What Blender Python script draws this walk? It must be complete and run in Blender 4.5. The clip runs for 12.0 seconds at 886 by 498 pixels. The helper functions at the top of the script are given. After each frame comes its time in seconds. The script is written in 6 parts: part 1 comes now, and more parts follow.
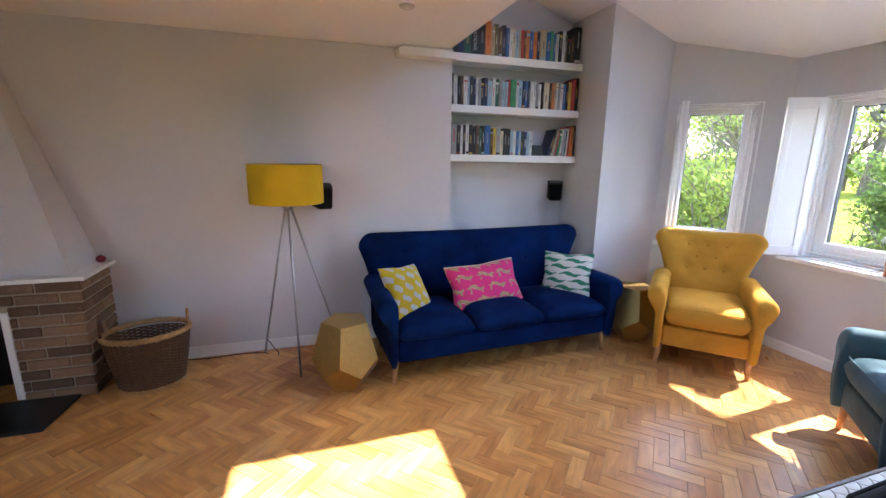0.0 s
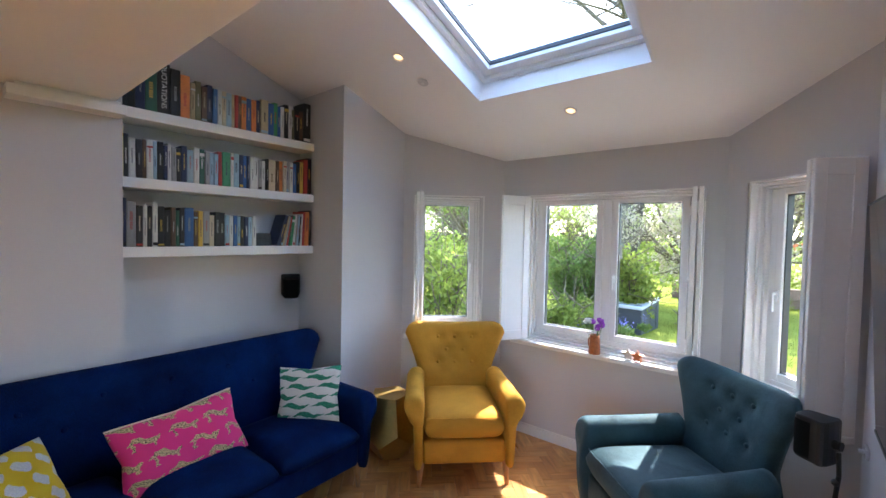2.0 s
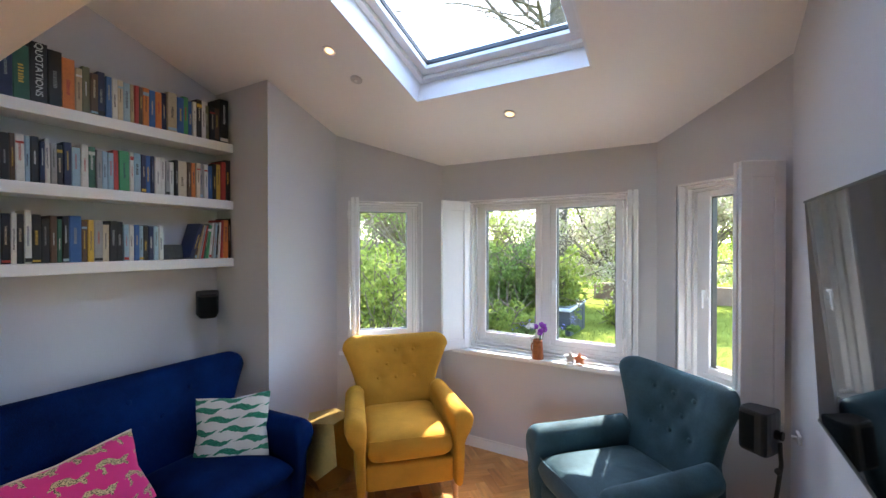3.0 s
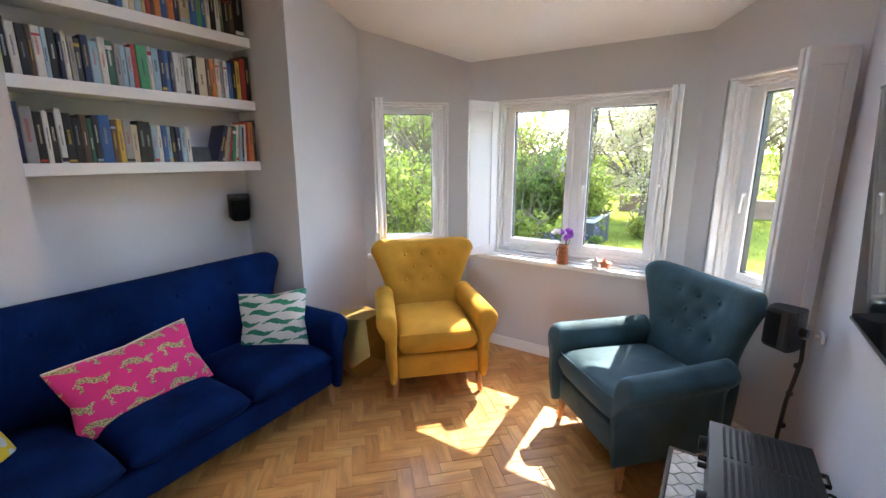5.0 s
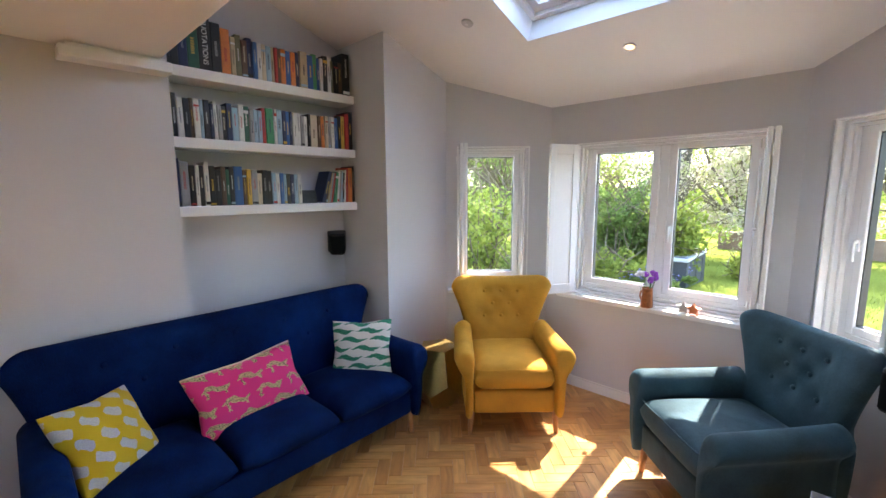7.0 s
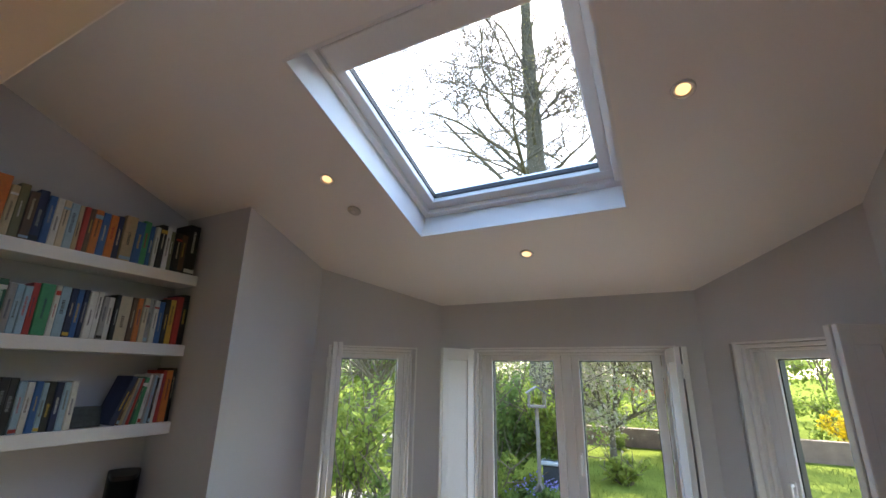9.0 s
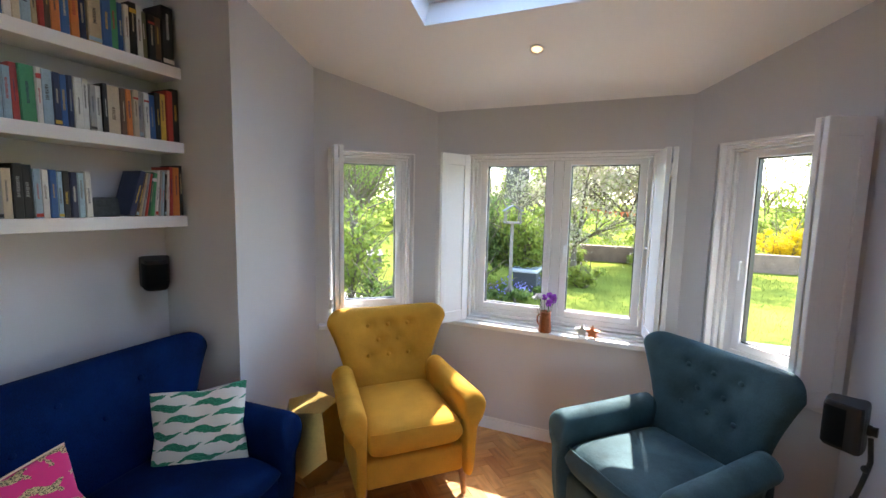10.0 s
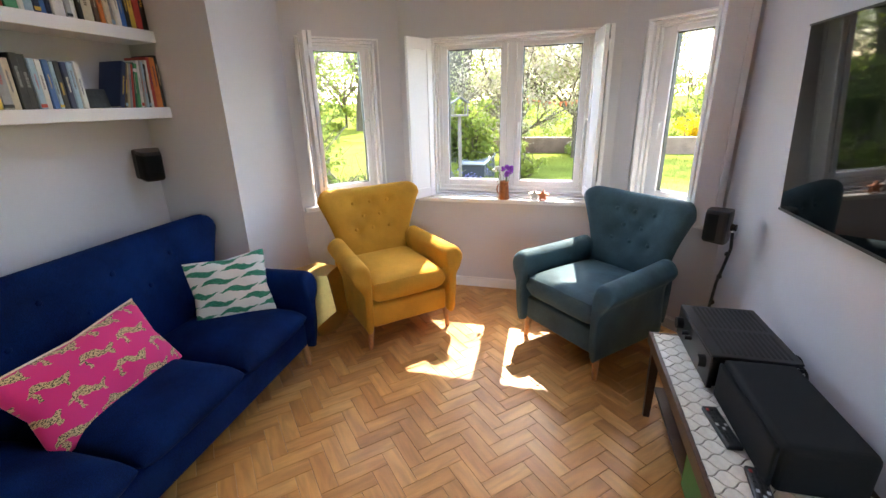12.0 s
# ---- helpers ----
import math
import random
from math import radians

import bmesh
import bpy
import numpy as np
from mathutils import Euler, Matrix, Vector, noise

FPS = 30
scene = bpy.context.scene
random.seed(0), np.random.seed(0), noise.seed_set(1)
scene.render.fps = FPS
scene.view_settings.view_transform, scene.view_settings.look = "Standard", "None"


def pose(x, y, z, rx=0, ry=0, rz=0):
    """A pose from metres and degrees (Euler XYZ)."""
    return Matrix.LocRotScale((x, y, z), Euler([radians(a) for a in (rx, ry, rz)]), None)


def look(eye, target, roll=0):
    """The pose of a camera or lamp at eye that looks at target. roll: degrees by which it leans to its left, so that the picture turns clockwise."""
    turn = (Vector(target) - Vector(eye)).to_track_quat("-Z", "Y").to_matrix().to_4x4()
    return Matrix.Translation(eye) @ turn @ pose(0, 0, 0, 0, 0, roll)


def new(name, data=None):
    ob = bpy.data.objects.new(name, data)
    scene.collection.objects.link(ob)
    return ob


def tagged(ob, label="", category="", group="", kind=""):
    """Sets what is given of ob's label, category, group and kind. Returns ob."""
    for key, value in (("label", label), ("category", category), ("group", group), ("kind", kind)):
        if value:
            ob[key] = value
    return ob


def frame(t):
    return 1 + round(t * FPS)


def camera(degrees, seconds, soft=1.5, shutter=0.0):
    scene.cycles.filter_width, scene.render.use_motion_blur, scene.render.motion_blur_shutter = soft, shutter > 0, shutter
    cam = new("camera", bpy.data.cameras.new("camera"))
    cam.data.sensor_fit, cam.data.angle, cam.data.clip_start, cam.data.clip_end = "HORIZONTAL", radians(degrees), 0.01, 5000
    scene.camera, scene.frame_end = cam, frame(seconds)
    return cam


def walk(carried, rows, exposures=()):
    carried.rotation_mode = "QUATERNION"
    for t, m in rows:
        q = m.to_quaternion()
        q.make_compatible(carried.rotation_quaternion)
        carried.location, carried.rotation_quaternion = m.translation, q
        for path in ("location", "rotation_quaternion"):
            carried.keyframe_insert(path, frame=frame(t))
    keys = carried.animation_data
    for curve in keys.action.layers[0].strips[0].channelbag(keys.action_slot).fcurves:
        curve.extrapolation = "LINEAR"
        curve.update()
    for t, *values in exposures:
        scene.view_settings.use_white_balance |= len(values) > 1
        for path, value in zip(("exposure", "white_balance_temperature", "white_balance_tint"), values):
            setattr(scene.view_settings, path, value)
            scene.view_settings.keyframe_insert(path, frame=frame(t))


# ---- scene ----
cam = camera(92.6, 12.0)
PATH = [
    (0, (0.125, 0.096, 1.48), (0.724, 1.958, 1.06), 0.9),
    (0.5, (0.209, 0.178, 1.531), (1.156, 1.901, 1.165), 1.5),
    (1, (0.336, 0.303, 1.569), (1.433, 1.967, 1.401), 1.1),
    (1.5, (0.465, 0.434, 1.595), (1.702, 2.001, 1.487), 1.3),
    (2, (0.596, 0.611, 1.619), (2.131, 1.891, 1.553), 1.2),
    (2.5, (0.645, 0.746, 1.633), (2.357, 1.779, 1.597), 0.2),
    (2.7, (0.674, 0.754, 1.621), (2.4, 1.764, 1.612), 0.0),
    (4.5, (0.682, 0.766, 1.576), (2.35, 1.832, 1.294), -0.1),
    (5, (0.662, 0.794, 1.545), (2.296, 1.864, 1.119), 0.0),
    (5.5, (0.641, 0.768, 1.506), (2.205, 1.854, 0.895), -0.3),
    (6, (0.571, 0.665, 1.495), (2.0, 1.884, 0.809), -0.3),
    (6.5, (0.537, 0.626, 1.547), (1.93, 1.943, 0.979), -0.5),
    (7, (0.563, 0.72, 1.606), (1.987, 2.097, 1.329), -0.2),
    (7.5, (0.705, 0.934, 1.698), (2.366, 2.045, 1.654), -0.9),
    (7.7, (0.753, 1.018, 1.696), (2.463, 2.054, 1.744), -0.8),
    (9.3, (0.997, 1.194, 1.793), (2.694, 2.069, 2.388), 1.3),
    (9.5, (0.952, 1.269, 1.762), (2.735, 2.069, 2.188), 0.8),
    (10, (0.877, 1.264, 1.615), (2.704, 2.049, 1.398), 1.2),
    (10.5, (0.64, 1.209, 1.546), (2.415, 2.001, 1.072), 1.3),
    (11, (0.489, 1.299, 1.498), (2.254, 2.021, 0.895), -1.6),
    (11.5, (0.388, 1.38, 1.476), (2.168, 1.988, 0.796), -3.7),
    (12, (0.387, 1.311, 1.496), (2.21, 1.816, 0.846), -1.4),
]
EXPOSURES = [
    (0.0, 4.50, 6350, 17), (1.0, 4.05, 6250, 14), (2.5, 4.02, 6400, 12), (4.5, 4.32, 6850, 13), (6.5, 4.35, 6950, 15),
    (7.5, 4.00, 6600, 11), (9.3, 3.15, 6700, 9), (9.6, 3.20, 6700, 9), (10.0, 3.95, 6800, 11), (10.5, 4.30, 7000, 13), (12.0, 4.38, 7350, 15),
]
walk(cam, [(t, look(eye, target, roll)) for t, eye, target, roll in PATH], EXPOSURES)

# ---- world, sun, exposure ----
world = bpy.data.worlds.new("world")
scene.world = world
world.use_nodes = True
wn = world.node_tree.nodes
sky = wn.new("ShaderNodeTexSky")
sky.sky_type, sky.sun_disc = "NISHITA", False
SUN_EL, SUN_TO = math.atan2(1.0, 0.80), Vector((0.80, 0.03, 1.0)).normalized()
sky.sun_elevation, sky.sun_rotation = SUN_EL, radians(90)
wn["Background"].inputs["Strength"].default_value = 0.15
world.node_tree.links.new(sky.outputs["Color"], wn["Background"].inputs["Color"])
sun_data = bpy.data.lights.new("sun", "SUN")
sun_data.energy, sun_data.angle, sun_data.color = 2.0, radians(0.55), (1.0, 0.96, 0.90)
sun = new("sun", sun_data)
sun.matrix_world = look(SUN_TO * 30, (0, 0, 0))

# ---- materials ----
def mat(name, colour, rough=0.6, metal=0.0, vary=0.06, scale=8.0, bump=0.05, fine=80.0, spec=0.5, sheen=0.0, random_piece=0.0, coords="Object", brush=0.0):
    """A surface with two scales of variation in its tone and a fine relief."""
    m = bpy.data.materials.new(name)
    m.use_nodes = True
    nt = m.node_tree
    n, l = nt.nodes, nt.links
    b = n["Principled BSDF"]
    b.inputs["Roughness"].default_value, b.inputs["Metallic"].default_value = rough, metal
    b.inputs["Specular IOR Level"].default_value = spec
    if sheen:
        b.inputs["Sheen Weight"].default_value, b.inputs["Sheen Roughness"].default_value = sheen, 0.4
        b.inputs["Sheen Tint"].default_value = (*[min(1, c * 2.5 + 0.05) for c in colour], 1)
    tc = n.new("ShaderNodeTexCoord")
    a, f = n.new("ShaderNodeTexNoise"), n.new("ShaderNodeTexNoise")
    a.inputs["Scale"].default_value, f.inputs["Scale"].default_value = scale, fine
    a.inputs["Detail"].default_value, f.inputs["Detail"].default_value = 4, 2
    l.new(tc.outputs[coords], a.inputs["Vector"]), l.new(tc.outputs[coords], f.inputs["Vector"])
    add = n.new("ShaderNodeMath")
    add.operation = "ADD"
    l.new(a.outputs["Fac"], add.inputs[0]), l.new(f.outputs["Fac"], add.inputs[1])
    last = add.outputs[0]
    if random_piece:
        info, mul, add2 = n.new("ShaderNodeObjectInfo"), n.new("ShaderNodeMath"), n.new("ShaderNodeMath")
        mul.operation, mul.inputs[1].default_value = "MULTIPLY_ADD", random_piece
        mul.inputs[2].default_value = -random_piece / 2
        l.new(info.outputs["Random"], mul.inputs[0]), l.new(mul.outputs[0], add2.inputs[0]), l.new(last, add2.inputs[1])
        last = add2.outputs[0]
    ramp = n.new("ShaderNodeMapRange")
    ramp.inputs["From Min"].default_value, ramp.inputs["From Max"].default_value = 0.5 + brush, 1.5 - brush
    ramp.inputs["To Min"].default_value, ramp.inputs["To Max"].default_value = 1 - vary * 2, 1 + vary * 2
    l.new(last, ramp.inputs["Value"])
    mix = n.new("ShaderNodeVectorMath")
    mix.operation = "SCALE"
    mix.inputs[0].default_value = colour
    l.new(ramp.outputs[0], mix.inputs["Scale"])
    l.new(mix.outputs[0], b.inputs["Base Color"])
    if bump:
        bp = n.new("ShaderNodeBump")
        bp.inputs["Strength"].default_value, bp.inputs["Distance"].default_value = bump, 0.01
        l.new(f.outputs["Fac"], bp.inputs["Height"])
        l.new(bp.outputs[0], b.inputs["Normal"])
        if brush:                                  # soft dents and folds in stretched cloth
            bp2 = n.new("ShaderNodeBump")
            bp2.inputs["Strength"].default_value, bp2.inputs["Distance"].default_value = 0.5, 0.02
            l.new(a.outputs["Fac"], bp2.inputs["Height"]), l.new(bp2.outputs[0], bp.inputs["Normal"])
    return m


WALL = mat("wall_paint", (0.57, 0.56, 0.585), 0.7, vary=0.015, scale=1.5, bump=0.03, fine=220)
WHITE = mat("white_paint", (0.80, 0.80, 0.80), 0.5, vary=0.015, scale=3, bump=0.02, fine=150)
CEIL = mat("ceiling_paint", (0.84, 0.83, 0.82), 0.8, vary=0.01, scale=1.5, bump=0.02, fine=200)
GLOSS = mat("white_gloss", (0.82, 0.82, 0.82), 0.25, vary=0.015, scale=4, bump=0.01, fine=60)
UPVC = mat("white_upvc", (0.80, 0.81, 0.82), 0.22, vary=0.01, scale=4, bump=0.0)
RUBBER = mat("black_gasket", (0.015, 0.015, 0.016), 0.6, vary=0.03, bump=0)
# broad tone patches in the blue paint in the velvet's uneven sheen
BLUE = mat("blue_velvet", (0.0003, 0.0105, 0.056), 0.8, vary=0.30, scale=4.5, bump=0.08, fine=350, spec=0.06, sheen=0.05, brush=0.22)
MUSTARD = mat("mustard_velvet", (0.52, 0.255, 0.032), 0.8, vary=0.10, scale=6, bump=0.08, fine=350, spec=0.15, sheen=0.3, brush=0.2)
TEAL = mat("teal_velvet", (0.040, 0.080, 0.096), 0.7, vary=0.20, scale=6, bump=0.08, fine=350, spec=0.15, sheen=0.4, brush=0.2)
LEGWOOD = mat("pale_leg_wood", (0.46, 0.22, 0.09), 0.45, vary=0.12, scale=20)
DARKWOOD = mat("dark_wood", (0.06, 0.028, 0.014), 0.4, vary=0.2, scale=12)
BLACK = mat("black_plastic", (0.012, 0.012, 0.013), 0.45, vary=0.05, bump=0.02, fine=300)
GLASSY = bpy.data.materials.new("window_glass")
GLASSY.use_nodes = True
g = GLASSY.node_tree
gb, gt, gm, gf, gp = (g.nodes.new("ShaderNode" + k) for k in ("BsdfGlossy", "BsdfTransparent", "MixShader", "LayerWeight", "Math"))
gb.inputs["Roughness"].default_value = 0.0
gt.inputs["Color"].default_value = (0.96, 0.98, 0.97, 1)
gf.inputs["Blend"].default_value = 0.5
gp.operation, gp.inputs[1].default_value = "POWER", 4.0
g.links.new(gf.outputs["Facing"], gp.inputs[0]), g.links.new(gp.outputs[0], gm.inputs[0])
g.links.new(gt.outputs[0], gm.inputs[1]), g.links.new(gb.outputs[0], gm.inputs[2])
g.links.new(gm.outputs[0], g.nodes["Material Output"].inputs["Surface"])

# ---- building helpers ----
def boxbm(bm, x0, x1, y0, y1, z0, z1, m=None, bevel=0.0, seg=2):
    """Adds a box to bm, turned by m, with its edges rounded by bevel."""
    t = Matrix.Translation(((x0 + x1) / 2, (y0 + y1) / 2, (z0 + z1) / 2)) @ Matrix.Diagonal((abs(x1 - x0), abs(y1 - y0), abs(z1 - z0), 1))
    vs = bmesh.ops.create_cube(bm, size=1, matrix=t)["verts"]
    if bevel:
        es = list({e for v in vs for e in v.link_edges})
        bevelled = bmesh.ops.bevel(bm, geom=es, offset=bevel, segments=seg, affect="EDGES", profile=0.5)
        vs = list({v for f in bevelled["faces"] for v in f.verts} | {v for v in vs if v.is_valid})
    if m is not None:
        bmesh.ops.transform(bm, matrix=m, verts=vs)
    return vs


def finish(name, bm, material, smooth=False):
    me = bpy.data.meshes.new(name)
    bmesh.ops.recalc_face_normals(bm, faces=bm.faces)
    bm.to_mesh(me)
    bm.free()
    for mm in (material if isinstance(material, (list, tuple)) else (material,)):
        me.materials.append(mm)
    if smooth:
        me.shade_smooth()
    return me


def part(name, bm, material, parent=None, label="", smooth=False):
    """Links bm as one mesh object, under parent when there is one."""
    ob = new(name, finish(name, bm, material, smooth))
    ob.parent = parent
    if label:
        ob["label"] = label
    return ob


def cuboid(name, x0, x1, y0, y1, z0, z1, material, parent=None, label="", bevel=0.003, m=None, seg=2):
    bm = bmesh.new()
    boxbm(bm, x0, x1, y0, y1, z0, z1, m, bevel, seg)
    return part(name, bm, material, parent, label, smooth=False)


def thing(name, m, label, category, group="", kind=""):
    ob = new(name)
    ob.empty_display_size = 0.1
    ob.matrix_world = m
    return tagged(ob, label, category, group, kind)


def tube(bm, a, b, r0, r1=None, n=12, caps=True):
    """A round bar from a to b, tapering from r0 to r1."""
    a, b = Vector(a), Vector(b)
    q = (b - a).to_track_quat("Z", "Y").to_matrix().to_4x4()
    m = Matrix.Translation((a + b) / 2) @ q
    return bmesh.ops.create_cone(bm, cap_ends=caps, segments=n, radius1=r0, radius2=r0 if r1 is None else r1, depth=(b - a).length, matrix=m)["verts"]


def lathe(bm, profile, n=24, m=None):
    """Turns a profile of (radius, height) about the z axis."""
    rings = []
    for r, z in profile:
        rings.append([bm.verts.new((r * math.cos(2 * math.pi * k / n), r * math.sin(2 * math.pi * k / n), z)) for k in range(n)])
    for a, b in zip(rings, rings[1:]):
        for k in range(n):
            bm.faces.new((a[k], a[(k + 1) % n], b[(k + 1) % n], b[k]))
    if profile[0][0] > 1e-4:
        bm.faces.new(rings[0][::-1])
    if profile[-1][0] > 1e-4:
        bm.faces.new(rings[-1])
    bmesh.ops.remove_doubles(bm, verts=[v for r in rings for v in r], dist=1e-5)
    if m is not None:
        bmesh.ops.transform(bm, matrix=m, verts=[v for r in rings for v in r if v.is_valid])


def structure(ob, label, category):
    return tagged(ob, label, category, kind="structure")


# ---- the shell of the room ----
SLOPE = math.atan(0.365)
BAY_X, BAY_Z = 3.70, 2.255


def ceil_z(x):
    return BAY_Z + 0.365 * (BAY_X - x)


def wall_run(name, a, b, z1, thick, openings=(), label="", a_ext=0.0, b_ext=0.0):
    """A wall whose inner face runs from a to b with the room on its left hand; openings are (s0, s1, z0, z1) from a."""
    a, b = Vector((*a, 0)), Vector((*b, 0))
    d = (b - a).normalized()
    m = Matrix.Translation(a) @ Matrix.Rotation(math.atan2(d.y, d.x), 4, "Z")
    length = (b - a).length
    bm = bmesh.new()
    cuts = [-a_ext]
    for s0, s1, z0, zt in openings:
        boxbm(bm, cuts[-1], s0, -thick, 0, 0, z1, m)
        boxbm(bm, s0, s1, -thick, 0, 0, z0, m)
        boxbm(bm, s0, s1, -thick, 0, zt, z1, m)
        cuts.append(s1)
    boxbm(bm, cuts[-1], length + b_ext, -thick, 0, 0, z1, m)
    ob = structure(part(name, bm, WALL), label or "plain wall painted pale grey", "wall")
    return ob, m


WY, RY = 3.43, 3.74            # lounge wall and back of the shelf recess
RX0, RX1, PY = 1.25, 2.505, 3.165
TVY, TVX0 = 0.362, 0.89
A1, A2, A3, A4 = (3.132, 3.165), (3.70, 2.535), (3.70, 0.945), (3.127, 0.362)
SILL, HEAD = 0.775, 1.955

bm = bmesh.new()
boxbm(bm, -3.2, 4.3, -2.6, 4.2, -0.30, -0.012)
structure(part("floor", bm, mat("floor_grout", (0.30, 0.18, 0.09), 0.45)), "oak herringbone parquet floor with a satin varnish", "floor")
bm = bmesh.new()
boxbm(bm, -2.6, RX0, WY, 3.95, 0, 3.4)
structure(part("wall_lounge", bm, WALL), "long plain wall painted pale lilac grey", "wall")
bm = bmesh.new()
boxbm(bm, RX0, RX1, RY, 3.95, 0, 3.4)
structure(part("wall_recess", bm, WALL), "pale grey wall at the back of the shelf recess", "wall")
bm = bmesh.new()
boxbm(bm, RX1, A1[0] + 0.25, PY, 3.95, 0, 3.0)
structure(part("wall_pier", bm, WALL), "pale grey projecting wall pier beside the recess", "wall")
# room is on the left when walking clockwise from outside: go from bay end to bay start
wall_bay_1, M1 = wall_run("wall_bay_1", A2, A1, 2.75, 0.26, [(0.20, 0.76, SILL, HEAD)], "angled bay wall painted pale grey with a window")
wall_bay_2, M2 = wall_run("wall_bay_2", A3, A2, 2.45, 0.26, [(0.13, 1.36, SILL, HEAD)], "bay wall painted pale grey with a double window", 0.2, 0.2)
wall_bay_3, M3 = wall_run("wall_bay_3", A4, A3, 2.75, 0.26, [(0.075, 0.665, SILL, HEAD)], "angled bay wall painted pale grey with a window")
bm = bmesh.new()
boxbm(bm, TVX0, A4[0] + 0.3, TVY - 0.14, TVY, 0, 3.3)
structure(part("wall_media", bm, WALL), "plain pale grey wall behind the television", "wall")
# unseen closing walls; the west opening is added to let daylight reach the lounge
bm = bmesh.new()
boxbm(bm, TVX0, TVX0 + 0.14, -2.4, TVY - 0.142, 0, 3.3)
boxbm(bm, -2.74, -2.6, -2.4, -1.0, 0, 3.3)
boxbm(bm, -2.74, -2.6, 0.3, 3.95, 0, 3.3)
boxbm(bm, -2.74, -2.6, -1.0, 0.3, 0, 0.85)
boxbm(bm, -2.74, -2.6, -1.0, 0.3, 2.1, 3.3)
boxbm(bm, -2.6, TVX0, -2.54, -2.4, 0, 3.3)
structure(part("wall_back", bm, WALL), "plain pale grey unseen walls closing the room behind, with an added daylight opening", "wall")
# low flat ceiling with its drop face, and the sloping ceiling with the roof-window shaft
bm = bmesh.new()
boxbm(bm, -2.6, 1.20, -2.4, WY, 2.275, 3.4, bevel=0.004)
structure(part("ceiling_low", bm, CEIL), "flat white plaster ceiling with a dropped edge", "ceiling")
MS = Matrix.Translation((BAY_X, 0, BAY_Z)) @ Matrix(((-math.cos(SLOPE), 0, math.sin(SLOPE), 0), (0, 1, 0, 0), (math.sin(SLOPE), 0, math.cos(SLOPE), 0), (0, 0, 0, 1)))
SU0, SU1, SV0, SV1 = (3.70 - 2.955) / math.cos(SLOPE), (3.70 - 1.90) / math.cos(SLOPE), 1.21, 2.287
UE = (3.70 - 1.19) / math.cos(SLOPE)
bm = bmesh.new()
for u0, u1, v0, v1 in ((-0.28, SU0, 0.15, 3.95), (SU1, UE, 0.15, 3.95), (SU0, SU1, 0.15, SV0), (SU0, SU1, SV1, 3.95)):
    boxbm(bm, u0, u1, v0, v1, 0, 0.16, MS)
structure(part("ceiling_slope", bm, CEIL), "white sloping plaster ceiling with a roof window shaft", "ceiling")

